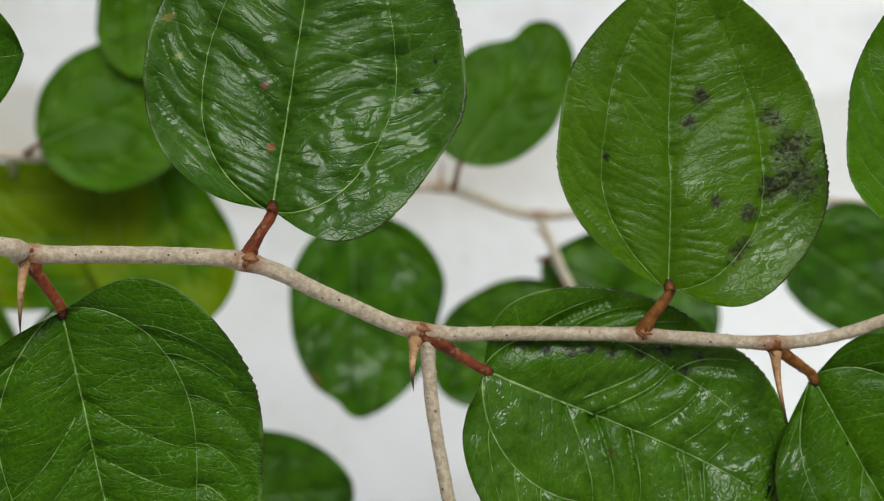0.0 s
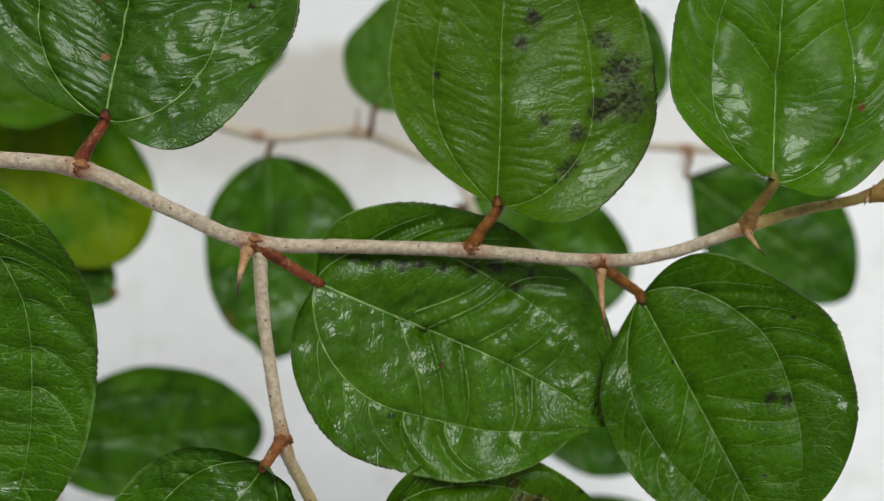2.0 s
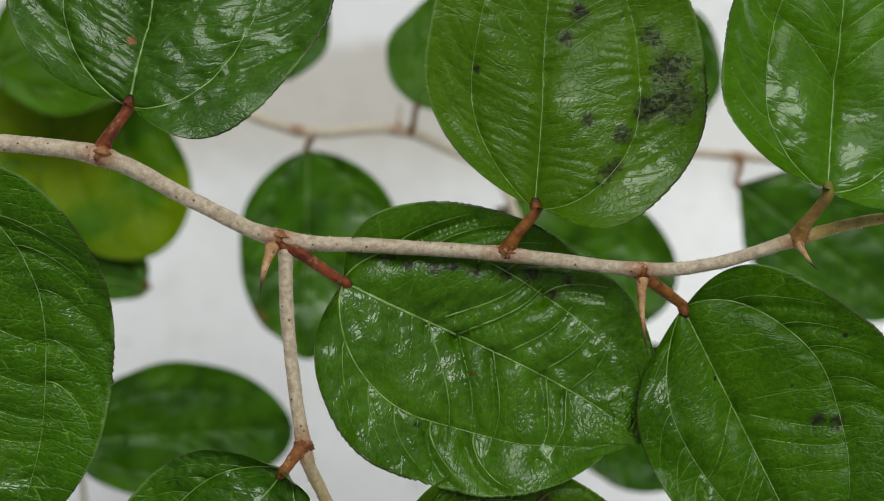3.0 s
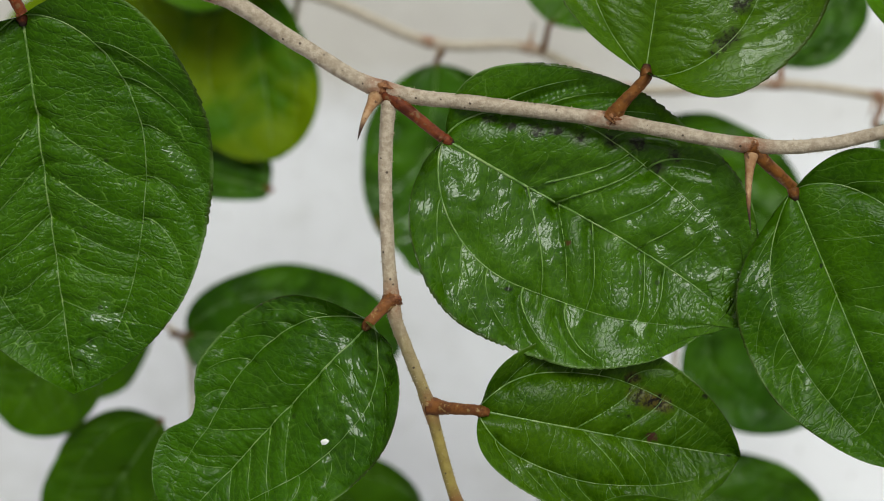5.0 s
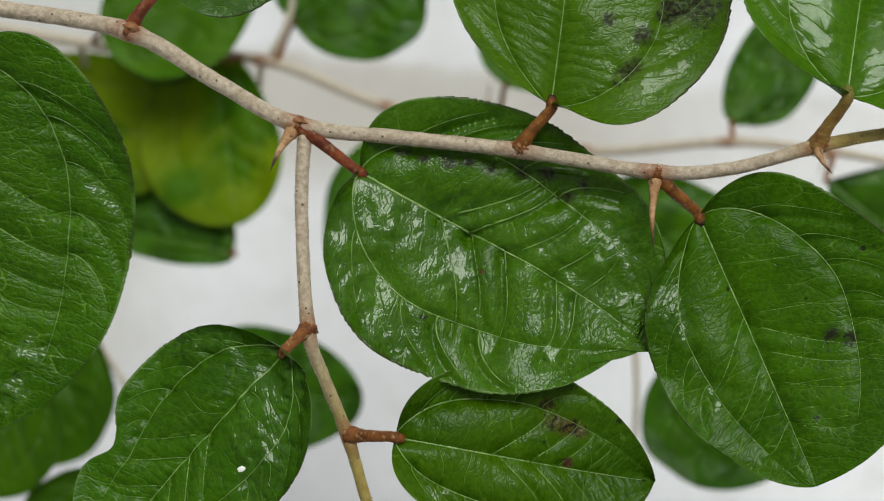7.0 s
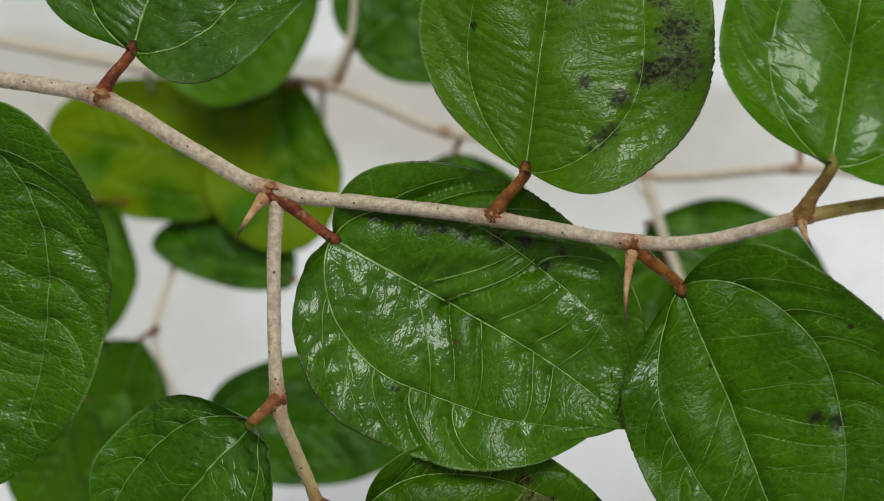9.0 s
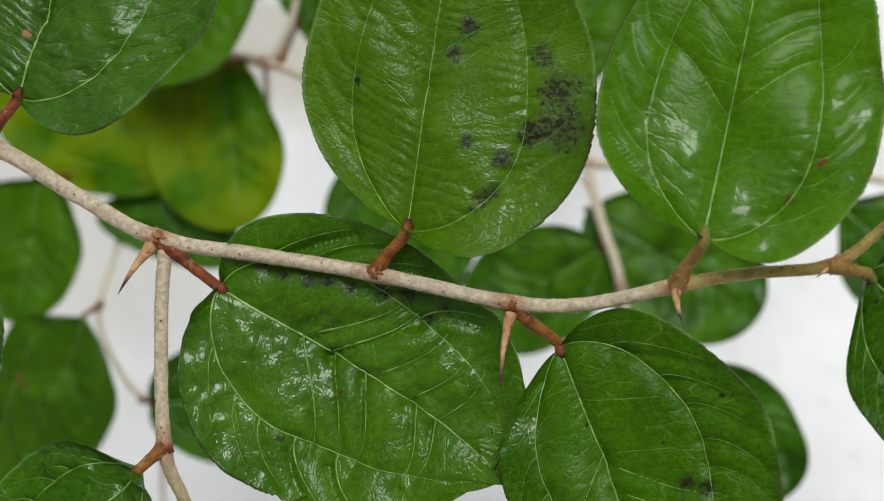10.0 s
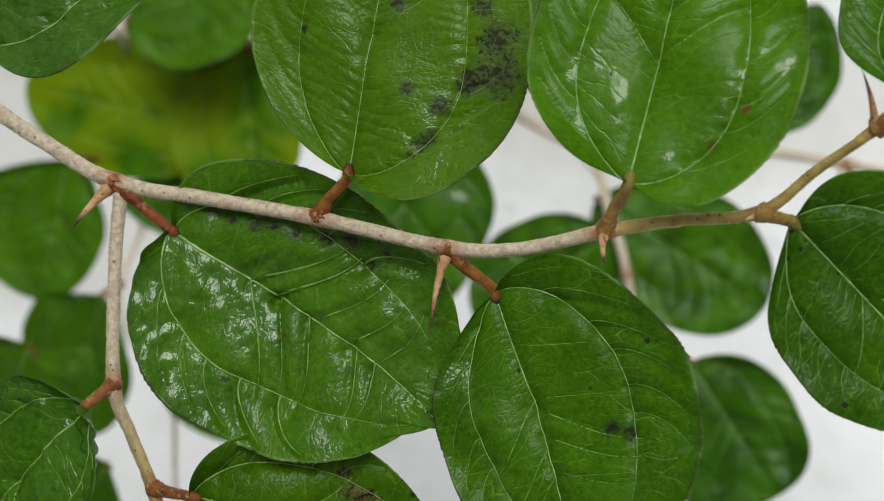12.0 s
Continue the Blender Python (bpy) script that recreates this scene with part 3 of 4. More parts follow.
    if not fine:
        Z += 0.6 * np.sin(U * 10 + phase[6] + S * 2) * np.sin(S * 5.5 + phase[7]) * np.clip(A * 3, 0, 1)
    Z += 0.45 * A**4 * np.sin(U * 14 + phase[5] + np.sign(S))

    # panels that carry water lie flat, leaning towards the open sky
    film = np.zeros(U.shape)
    gaze = np.array(ABOVE) - (b + along * length * 0.45)
    lean = np.array(toward) + gaze / np.linalg.norm(gaze)
    tilt_x, tilt_y = (lean @ across) / (lean @ normal), (lean @ along) / (lean @ normal)
    pools = []
    for run in wet:
        if len(run) == 3:
            pools.append((run[0], run[1], run[2] * 1.25))
        else:
            # a wet streak: a row of pools from one end to the other, thinner at its end
            s0, u0, s1, u1, r = run
            far = math.hypot((s1 - s0) * mean, (u1 - u0) * length)
            n = max(2, int(far / (0.9 * r)) + 1)
            pools += [(s0 + (s1 - s0) * g, u0 + (u1 - u0) * g, 1.25 * r * (1.1 - 0.35 * g + 0.15 * math.sin(7 * g + 30 * s0))) for g in np.linspace(0, 1, n)]
    for s0, u0, r in pools:
        cx = s0 * wide[0 if s0 < 0 else 1] * float(half(np.array(u0), np.array(s0))) + arc * length * u0**2 * 4 * (1 - u0) * 0.5
        dx, dy = X - cx, Y - u0 * length
        turn = np.arctan2(dy, dx)
        d = np.hypot(dx, dy) / (1 + 0.25 * np.sin(3 * turn + 9 * u0) + 0.15 * np.sin(5 * turn + 20 * s0))
        g = np.exp(-((d / r) ** 4))
        level = (Z * g).sum() / g.sum()
        Z = Z * (1 - 0.5 * g) + 0.5 * g * (level - 0.9 * (tilt_x * dx + tilt_y * dy))
        film = np.maximum(film, g)

    R = np.array(SHEET.to_3x3())
    P = b + X[..., None] * across + Y[..., None] * along + Z[..., None] * normal
    thick = 0.28 * np.clip((1.0 - A) / 0.1, 0.25, 1)
    Q = P - thick[..., None] * normal
    T = np.array(SHEET.translation)
    top = (P.reshape(-1, 3) * 0.001) @ R.T + T
    low = (Q.reshape(-1, 3) * 0.001) @ R.T + T
    m = (nu + 1) * (ns + 1)
    faces = []
    for i in range(nu):
        r0, r1 = i * (ns + 1), (i + 1) * (ns + 1)
        for j in range(ns):
            faces.append((r0 + j, r0 + j + 1, r1 + j + 1, r1 + j))
            faces.append((m + r0 + j, m + r1 + j, m + r1 + j + 1, m + r0 + j + 1))
        faces.append((r0, r1, m + r1, m + r0))
        e0, e1 = r0 + ns, r1 + ns
        faces.append((e0, m + e0, m + e1, e1))
    uv = np.stack([S.ravel() * 0.5 + 0.5, U.ravel()], 1)
    plan = np.stack([X.ravel(), Y.ravel()], 1) * 0.001
    blade = mesh_object("leaf", np.vstack([top, low]), faces, LEAF[tint], owner, label, uv=np.vstack([uv, uv]), flat=np.vstack([plan, plan]), values={"film": np.tile(film.ravel(), 2)}, origin=at_mm(b))

    # ribs lie on the blade
    def rib(name, col, stop, r0):
        rows = np.arange(0, int(nu * stop), 3 if fine else 2)
        pts = []
        for i in rows:
            sv = 0.0 if col == 0 else col * (run_of(u[i]))
            k = (sv + 1) / 2 * ns
            j = int(min(k, ns - 1))
            q = P[i, j] * (1 - (k - j)) + P[i, j + 1] * (k - j)
            pts.append(q + normal * 0.03)
        pts = np.array(pts)
        radii = r0 * (1 - 0.8 * np.linspace(0, 1, len(pts)))
        line = (pts * 0.001) @ R.T + T
        v, f = tube(line, radii * 0.001 * rng.uniform(0.75, 1.2, len(radii)), 6, 0.15, seed)
        mesh_object(name, v, f, RIB, blade, origin=line[0])

    def surface(sv, uq):
        k, q = (sv + 1) / 2 * ns, np.interp(uq, u, np.arange(nu + 1))
        j, i = int(min(k, ns - 1)), int(min(q, nu - 1))
        fx, fy = k - j, q - i
        return (P[i, j] * (1 - fx) + P[i, j + 1] * fx) * (1 - fy) + (P[i + 1, j] * (1 - fx) + P[i + 1, j + 1] * fx) * fy

    for kind, sv, uq, r, squash in spots:
        c = surface(sv, uq)
        dx = surface(min(sv + 0.08, 1), uq) - c
        dx /= np.linalg.norm(dx)
        dy = np.cross(normal, dx)
        rr, aa = np.linspace(0, 1, 5), np.linspace(0, 2 * np.pi, 14, endpoint=False)
        vs = [c + normal * (0.35 * r * squash)]
        for q in rr[1:]:
            for a in aa:
                wob = 1 + 0.18 * math.sin(2 * a + seed) + 0.1 * math.sin(5 * a)
                vs.append(c + (dx * math.cos(a) * (0.7 if r < 1.5 else 0.2) + dy * math.sin(a)) * r * q * wob + normal * (0.35 * r * squash * (1 - q * q) + 0.01))
        fs = [(0, 1 + k, 1 + (k + 1) % 14) for k in range(14)]
        for i in range(3):
            for k in range(14):
                p0, p1 = 1 + i * 14 + k, 1 + i * 14 + (k + 1) % 14
                fs.append((p0, p0 + 14, p1 + 14, p1))
        line = (np.array(vs) * 0.001) @ R.T + T
        mesh_object(kind, line, fs, CRUST, blade, origin=line[0])
    verts, fcs = [], []
    for k, (sv, uq) in enumerate(nets):
        pts = np.array([surface(a, min(c, 0.90 if ragged else 0.985)) for a, c in zip(sv, uq)]) - normal * 0.02
        line = (pts * 0.001) @ R.T + T
        v, f = tube(line, 0.001 * net * (1.5 if k % 9 in (0, 1) else 0.9) * (1 - 0.7 * np.linspace(0, 1, len(pts))), 5)
        fcs += [tuple(q + len(verts) for q in face) for face in f]
        verts += v
    for sv, uq in tiny:
        pts = np.array([surface(a, c) for a, c in zip(sv, uq)]) + normal * 0.005
        v, f = tube((pts * 0.001) @ R.T + T, 0.000045 * (1 - 0.5 * np.linspace(0, 1, len(pts))), 4)
        fcs += [tuple(q + len(verts) for q in face) for face in f]
        verts += v
    mesh_object("vein_net", verts, fcs, VEINLET, blade, origin=verts[0])
    if fine:
        rib("midrib", 0, 0.93, 0.175 * ribs)
        rib("side_vein", -1, 0.80, 0.11 * ribs)
        rib("side_vein", 1, 0.80, 0.11 * ribs)
    else:
        rib("midrib", 0, 0.90, 0.24)
        rib("side_vein", -1, 0.80, 0.12)
        rib("side_vein", 1, 0.80, 0.12)
    if stalk:
        n = np.array(node, float)
        foot_pt = b + along * 0.6 - normal * 0.5
        gap = np.linalg.norm(foot_pt - n)
        mid1 = n + (foot_pt - n) * 0.35 + normal * 0.04 * gap
        mid2 = foot_pt - along * min(0.16 * gap, 1.4) - normal * 0.01 * gap
        rad = 1.0 if fine else 0.85
        line = smooth_path([(*n, rad * 1.55), (*(n + (foot_pt - n) * 0.14), rad * 1.25), (*mid1, rad * 0.92), (*mid2, rad * 0.80), (*(foot_pt - along * 0.4 - normal * 0.1), rad * 0.84), (*(foot_pt + along * 0.7 - normal * 0.5), rad * 0.6)], 8)
        wl = np.array([at_mm(p[:3]) for p in line])
        v, f = tube(wl, line[:, 3] * 0.001, 12, 0.07, seed)
        old = STALK_RUST if not fine else STALK_ORANGE if b[1] < -30 else STALK_YOUNG if b[0] > 60 else STALK if b[0] < 0 else STALK_RUST
        mesh_object("stalk", v, f, old, blade, values={"tip": np.repeat(np.linspace(0, 1, len(line)), 12)}, origin=wl[0])
    return blade


# ---- the ground ----
bm = bmesh.new()
bmesh.ops.create_grid(bm, x_segments=24, y_segments=24, size=60.0, matrix=Matrix.Translation((0, 0, GROUND_Z)))
me = bpy.data.meshes.new("ground")
bm.to_mesh(me)
bm.free()
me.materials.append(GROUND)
tagged(new("ground", me), label="white-washed concrete ground, dusty and faintly stained, with a painted band of shade", category="ground", kind="structure")

# ---- the near branch ----
ROOT = Vector((-0.46, 0.02, GROUND_Z))
to_sheet = SHEET.inverted()


def foot(dx, dy):
    """A place on the ground, in the sheet's millimetres, sunk a little."""
    return tuple(to_sheet @ (ROOT + Vector((dx, dy, -0.004))) * 1000)


front = branch("leafy_branch", "pale thorny jujube twig with glossy round green leaves", ROOT)
N = {
    "far": (-75.6, 10.4, -200.0),
    "m": (-64.1, 8.4, -204.0),
    "s1": (-4.8, -33.4, -218.5),
    "s2": (1.8, -48.4, -222.5),
    "s3": (7.6, -63.1, -226.0),
    "0": (-34.8, 7.1, -211.8),
    "1": (-10.0, -3.5, -219.4),
    "2": (23.1, -4.4, -220.6),
    "3": (43.0, -5.8, -221.0),
    "4": (65.1, -0.4, -219.7),
    "5": (84.8, 5.0, -222.0),
    "6": (97.7, 17.5, -221.0),
}
stem(front, [(*foot(0, 0), 4.2), (-448, 20, -600, 3.6), (-380, 22, -480, 2.8), (-300, 27, -300, 2.2), (-180, 18, -212, 1.6), (*N["far"], 1.30), (*N["m"], 1.28), (-51.5, 8.2, -208, 1.22), (*N["0"], 1.22),
             (-21.8, 1.3, -216, 1.18), (*N["1"], 1.15), (6.3, -4.0, -220.6, 1.10), (*N["2"], 1.05), (*N["3"], 1.0), (53.8, -4.4, -220.5, 0.95), (*N["4"], 0.92),
             (73.8, 2.3, -221.5, 0.84), (*N["5"], 0.76), (91.0, 11.2, -221.8, 0.66), (*N["6"], 0.64), (105, 26.5, -223, 0.7), (125, 40, -240, 0.5)],
     [N[k] for k in ("far", "m", "0", "1", "2", "3", "4", "5", "6")], young=(0.695, 0.73), bristles=1500, hairy=(0.2, 0.95))
stem(front, [(-8.9, -4.0, -219.8, 1.10), (-8.0, -16, -219.6, 1.0), (*N["s1"], 0.98), (-1.9, -40.7, -220.5, 0.92), (*N["s2"], 0.88), (*N["s3"], 0.82), (13.2, -67.0, -227.5, 0.75), (27, -76, -231, 0.5)],
     [N[k] for k in ("s1", "s2", "s3")], young=(0.20, 0.62), name="side_twig", bristles=900)
leaf(front, (-34.8, 7.1, -211.8), (-31.0, 14.5, -212.0), (-23.9, 60.9, -216.1), (21.1, 24.9), peak=(0.37, 0.43), blunt=(0.50, 0.48), lobe=(0.03, 0.17), arc=-0.00, face=(0.08, 0.05), cup=.06, quilt=2.8, ladder=.8, net=0.035, wet=((-.48, .26, -.40, .18, 1.5), (-.82, .13, -.79, .10, 1.6), (-.86, .27, -.85, .19, 1.5), (.27, .29, .36, .24, 2.0), (.11, .29, .21, .31, 1.5), (.06, .12, .20, .12, 1.3), (-.17, .14, -.06, .11, 1.3), (.47, .36, .54, .32, 1.4), (.66, .28, .83, .29, 2.0), (.62, .14, .83, .14, 2.0), (.72, .05, .90, .07, 2.0), (.70, .02, .85, .02, 1.6), (.73, .48, .88, .46, 1.5), (.16, .20, .29, .17, 1.2), (.63, .41, .81, .45, 1.4), (-.3, .58, -.2, .52, 1.8), (.31, .53, .4, .58, 1.8), (-.27, .42, -.18, .38, 1.4)), ribs=1.3, label="quilted dark green leaf with rusty scars", tint="scarred")
leaf(front, (-64.1, 8.4, -204.0), (-60.2, 0.4, -207.3), (-51.6, -52.4, -222.5), (24.7, 21.5), peak=(0.36, 0.41), blunt=(0.63, 0.91), lobe=(0.13, -0.01), arc=0.03, face=(0.28, -0.28), cup=.08, bend=.09, ladder=.7, quilt=2.4, net=0.12, veins=.4, wet=((-.35, .80, 2.0), (-.26, .90, 1.9), (-.10, .95, 1.3), (-.75, .39, -.89, .46, .9), (.46, .08, .33, .05, .8)), ribs=1.3, label="large leaf with a pale net of veins", tint="netted")
leaf(front, (-10.0, -3.5, -219.4), (-0.2, -9.5, -220.7), (44.0, -30.5, -225.6), (19.5, 22.4), peak=(0.38, 0.41), blunt=(0.36, 0.70), lobe=(0.11, 0.05), arc=-0.09, face=(0.11, 0.01), cup=(.05,.10), lift=(0.0,.16), bend=.02, ragged=1, quilt=3.7, ladder=.3, net=0.15, wet=((.13, .06, .45, .16, 2.6), (.12, .12, .15, .21, 2.2), (.88, .03, .92, .07, 2.6), (.67, .09, .9, .13, 2.2), (.67, .18, .86, .31, 2.4), (.65, .26, .85, .39, 2.5), (.09, .24, .27, .30, 3.1), (.20, .25, .30, .33, 2.6), (.16, .32, .37, .41, 1.8), (.17, .38, .43, .49, 1.8), (.48, .52, .66, .60, 1.2), (-.07, .30, -.21, .33, 1.2), (-.07, .36, -.32, .43, 1.6), (-.07, .49, -.29, .58, 1.2), (-.05, .56, -.29, .62, 1.4), (-.55, .70, -.39, .77, 1.7), (-.60, .76, -.56, .83, 1.7), (-.08, .71, -.06, .79, 1.8), (-.05, .82, -.38, .90, 1.2), (.55, .76, .70, .80, 1.0), (.92, .06, .94, .17, 1.7), (.80, .14, .86, .20, 1.8), (.35, .10, .48, .15, 2.0)), ribs=1.5, label="wet shining leaf with a torn tip", tint="edged")
leaf(front, (23.1, -4.4, -220.6), (27.4, 2.5, -218.9), (29.3, 50.0, -219.9), (17.6, 23.8), peak=(0.47, 0.40), blunt=(0.78, 0.73), lobe=(-0.04, 0.13), arc=-0.04, face=(0.15, -0.03), cup=(.02,.10), lift=(.02,.14), quilt=1.4, net=0.05, ribs=0.6, ladder=.55, wet=((.88, .10, .94, .16, 1.4), (.73, .20, .82, .22, .7), (.50, .21, .58, .18, .8), (.44, .14, .54, .12, .7), (.50, .28, .57, .26, .6), (.52, .39, .63, .38, .4), (.08, .33, .20, .34, .35), (-.23, .37, -.12, .36, .35)), label="green leaf with black soot specks", tint="sooty")
leaf(front, (65.1, -0.4, -219.7), (68.3, 6.5, -214.8), (71.0, 49.1, -220.2), (17.0, 18.9), peak=(0.40, 0.35), blunt=(0.53, 0.40), lobe=(0.01, 0.12), arc=0.01, face=(0.06, 0.07), cup=(.09,.06), ladder=.15, quilt=1.6, wet=((-.54, .31, -.46, .13, 2.1), (-.36, .28, -.36, .17, 1.9), (-.6, .35, -.54, .30, 1.1), (.20, .03, .24, .09, 1.7), (.10, .12, .28, .14, 1.1), (.88, .05, .94, .08, 1.6), (.59, .39, .65, .37, .8), (.55, .34, .62, .32, .7), (.65, .45, .71, .45, 1.1), (.91, .22, .93, .26, 1.0), (.88, .43, .92, .45, .9), (.88, .57, .92, .58, .9), (.09, .25, .31, .27, .7), (.53, .24, .56, .24, .7)), label="leaf with a small red spot", tint="dotted")
leaf(front, (43.0, -5.8, -221.0), (49.8, -11.3, -223.9), (69.6, -47.7, -221.0), (23.5, 14.4), peak=(0.46, 0.45), blunt=(0.44, 0.67), lobe=(0.15, -0.07), arc=-0.00, face=(-0.03, -0.15), cup=.10, quilt=1.8, ladder=.2, veins=.2, wet=((.66, .22, .62, .36, 1.9), (-.9, .68, 1.2), (.55, .6, 1.6), (-.2, .8, 1.6)), label="olive green leaf with dark blemishes", tint="olive")
leaf(front, (-4.8, -33.4, -218.5), (-7.1, -36.7, -214.8), (-31.1, -69.0, -215.7), (15.0, 14.5), peak=(0.35, 0.35), blunt=(0.74, 0.36), lobe=(0.05, -0.02), arc=0.03, face=(-0.06, 0.11), cup=(.18,.03), lift=(.14,.04), bend=.05, quilt=1.8, ladder=.45, notch=((1, .70, .26, .09),), spots=(("white_fleck", -.50, .416, .65, .8), ("white_fleck", -.67, .85, 2.9, .12)), wet=((.10, .15, -.06, .23, 2.0), (-.15, .14, -.14, .23, 2.1), (-.29, .15, -.39, .33, 2.6), (-.44, .17, -.57, .32, 2.3), (-.64, .28, -.80, .37, 2.1), (-.62, .04, -.64, .13, 1.7), (.87, .20, .67, .12, 1.7), (-.86, .50, -.84, .44, 1.4), (-.23, .33, -.29, .35, 1.0), (.92, .29, .85, .20, 1.3), (-.68, .46, -.59, .37, 2.0)), label="glossy leaf with a bite out of its edge")
leaf(front, (1.8, -48.4, -222.5), (9.6, -47.8, -219.7), (46.9, -50.6, -229.2), (13.8, 12.1), peak=(0.44, 0.49), blunt=(0.74, 0.60), lobe=(0.03, 0.04), arc=0.02, face=(0.05, 0.10), cup=.08, quilt=2.2, ladder=.35, wet=((.8, .18, 1.6),), label="worn leaf with brown blemishes", tint="worn")
leaf(front, (19.0, -70.6, -228.8), (25.7, -63.0, -219.5), (63.6, -63.4, -223.5), (7.0, 7.6), peak=(0.27, 0.45), blunt=(0.32, 0.50), lobe=(0.00, -0.03), arc=0.12, face=(0.00, 0.02), cup=.10, label="light green young leaf", tint="light")
leaf(front, (7.6, -63.1, -226.0), (6.9, -68.6, -222.2), (-16.1, -86.5, -225.9), (9.9, 8.5), peak=(0.45, 0.46), blunt=(0.50, 0.50), lobe=(0.00, -0.00), arc=0.00, face=(0.00, -0.00), cup=.10)
leaf(front, (84.8, 5.0, -222.0), (89.3, 4.2, -219.8), (114.6, -15.9, -226.9), (17.2, 13.6), peak=(0.44, 0.48), blunt=(0.50, 0.50), lobe=(0.11, -0.06), arc=0.03, face=(0.03, 0.04), cup=.12, tint="olive")
leaf(front, (97.7, 17.5, -221.0), (103.4, 21.6, -217.2), (105.0, 46.7, -224.5), (13.1, 12.8), peak=(0.37, 0.42), blunt=(0.50, 0.50), lobe=(0.00, 0.00), arc=0.01, face=(-0.05, 0.00), cup=.12)
leaf(front, (-75.6, 10.4, -200.0), (-97.5, 35.8, -214.0), (-67.5, 37.7, -216.0), (12.4, 12.4), peak=.45, cup=.10, blunt=.62)
thorn(front, N["m"], (-63.5, -2.8, -199.0), 0.8)
thorn(front, (-10.6, -4.8, -218.8), (-10.8, -11.6, -210.5), 0.8)
thorn(front, (43.2, -7.2, -220.2), (44.1, -17.9, -216.0), 0.7)
thorn(front, (65.2, -1.0, -219.0), (67.1, -4.8, -214.0), 0.6)
thorn(front, N["s3"], (3.4, -62.0, -220.0), 0.6)
thorn(front, (84.6, 4.6, -222), (82.8, 3.0, -218.5), 0.4)
thorn(front, N["6"], (95.3, 24.0, -215.0), 0.6)

for k, (joint, size) in enumerate((("m", 1.3), ("0", 1.5), ("1", 1.4), ("2", 1.25), ("3", 1.1), ("4", 1.15), ("5", 0.9), ("6", 0.9), ("s1", 1.1), ("s2", 0.95), ("s3", 0.95))):
    bud(front, Vector(N[joint]) + Vector((0.5, 0.2, 0.35)), size, k + 3)

# ---- the branch behind it ----
back = branch("leafy_branch", "shaded jujube twig behind, with round leaves, some yellowing", ROOT + Vector((0.0, 0.06, 0.0)))
stem(back, [(*foot(0, 0.06), 4.0), (-440, 80, -590, 3.2), (-330, 70, -430, 2.4), (-230, 50, -400, 1.6), (-122, 37, -394, 1.6), (-71, 37, -401, 1.5), (-32.7, 26.2, -396.6, 1.45), (-6.1, 27.6, -398.6, 1.4),
            (21.1, 19.7, -402, 1.35), (58.7, 24.2, -396, 1.3), (84.8, 24.2, -398.2, 1.2), (130, 22, -402, 0.8), (190, 30, -405, 0.5)],
     [(-71, 37, -401), (-32.7, 26.2, -396.6), (-6.1, 27.6, -398.6), (21.1, 19.7, -402), (58.7, 24.2, -396), (84.8, 24.2, -398.2)], bark=BARK_PALE)
stem(back, [(21.1, 19.7, -402, 1.35), (27, 5, -401, 1.3), (34.3, -11, -401, 1.2), (41, -40, -403, 0.8), (43.0, -89.5, -406.0, 0.7)], [(34.3, -11, -401)], name="side_twig", bark=BARK_PALE)
stem(back, [(-122, 37, -394, 1.0), (-126, 24, -418, 0.95), (-116, -10, -416, 0.9), (-111.5, -38, -398, 0.9), (-98, -55, -392, 0.8), (-89, -64, -395, 0.8), (-85, -90, -398, 0.7), (-80, -130, -402, 0.5)], [(-111.5, -38, -391), (-89, -62, -395)], name="side_twig", bark=BARK_PALE)
stem(back, [(-71, 37, -401, 1.1), (-78, 20, -424, 0.9), (-81, 2, -418, 0.8), (-81, -10.0, -410.0, 0.7)], name="side_twig", bark=BARK_PALE)
stem(back, [(-80, -130, -402, 0.8), (-122, -128, -385, 0.75), (-142, -102, -366, 0.7), (-120, -77, -357, 0.7), (-103.5, -53.0, -347.0, 0.6)], name="side_twig", bark=BARK_PALE)
stem(back, [(-80, -130, -402, 0.8), (-90, -112, -372, 0.75), (-87, -95, -360, 0.7), (-80.5, -78.0, -351.0, 0.6)], name="side_twig", bark=BARK_PALE)
stem(back, [(-68.5, 38.5, -401, 1.1), (-64.5, 47, -399, 1.0), (-63.6, 58, -399, 0.9), (-66.0, 80, -396, 0.8), (-74.0, 96.0, -390.0, 0.7)], name="side_twig", bark=BARK_PALE)
leaf(back, (-28.4, 26.4, -396.9), (-30.6, 21.3, -400.4), (-28.7, -35.6, -403.8), (25.0, 18.3), peak=(0.39, 0.46), blunt=(0.63, 0.60), lobe=(-0.01, -0.03), arc=0.02, face=(0.24, 0.01), cup=.10, notch=((1, .93, .3, .06),), wet=((-.2, .76, 5), (.35, .80, 4), (-.5, .35, 4)), label="crinkled glossy leaf with a brown torn edge", tint="crinkled", fine=False)
leaf(back, (-2.7, 26.6, -399.0), (-0.6, 33.5, -391.3), (26.2, 71.3, -400.1), (18.0, 14.2), peak=(0.30, 0.46), blunt=(0.57, 0.52), lobe=(0.04, -0.01), arc=0.06, face=(-0.04, 0.03), cup=.08, tint="light", notch=((-1, .8, .25, .1),), label="light yellow-green leaf", fine=False)
leaf(back, (-118.3, 37.0, -394.5), (-111.1, 38.8, -382.0), (-68.7, 58.6, -385.8), (17.9, 21.6), peak=(0.44, 0.43), blunt=(0.51, 0.67), lobe=(-0.03, 0.02), arc=0.00, face=(-0.05, 0.11), cup=.10, tint="light", fine=False)
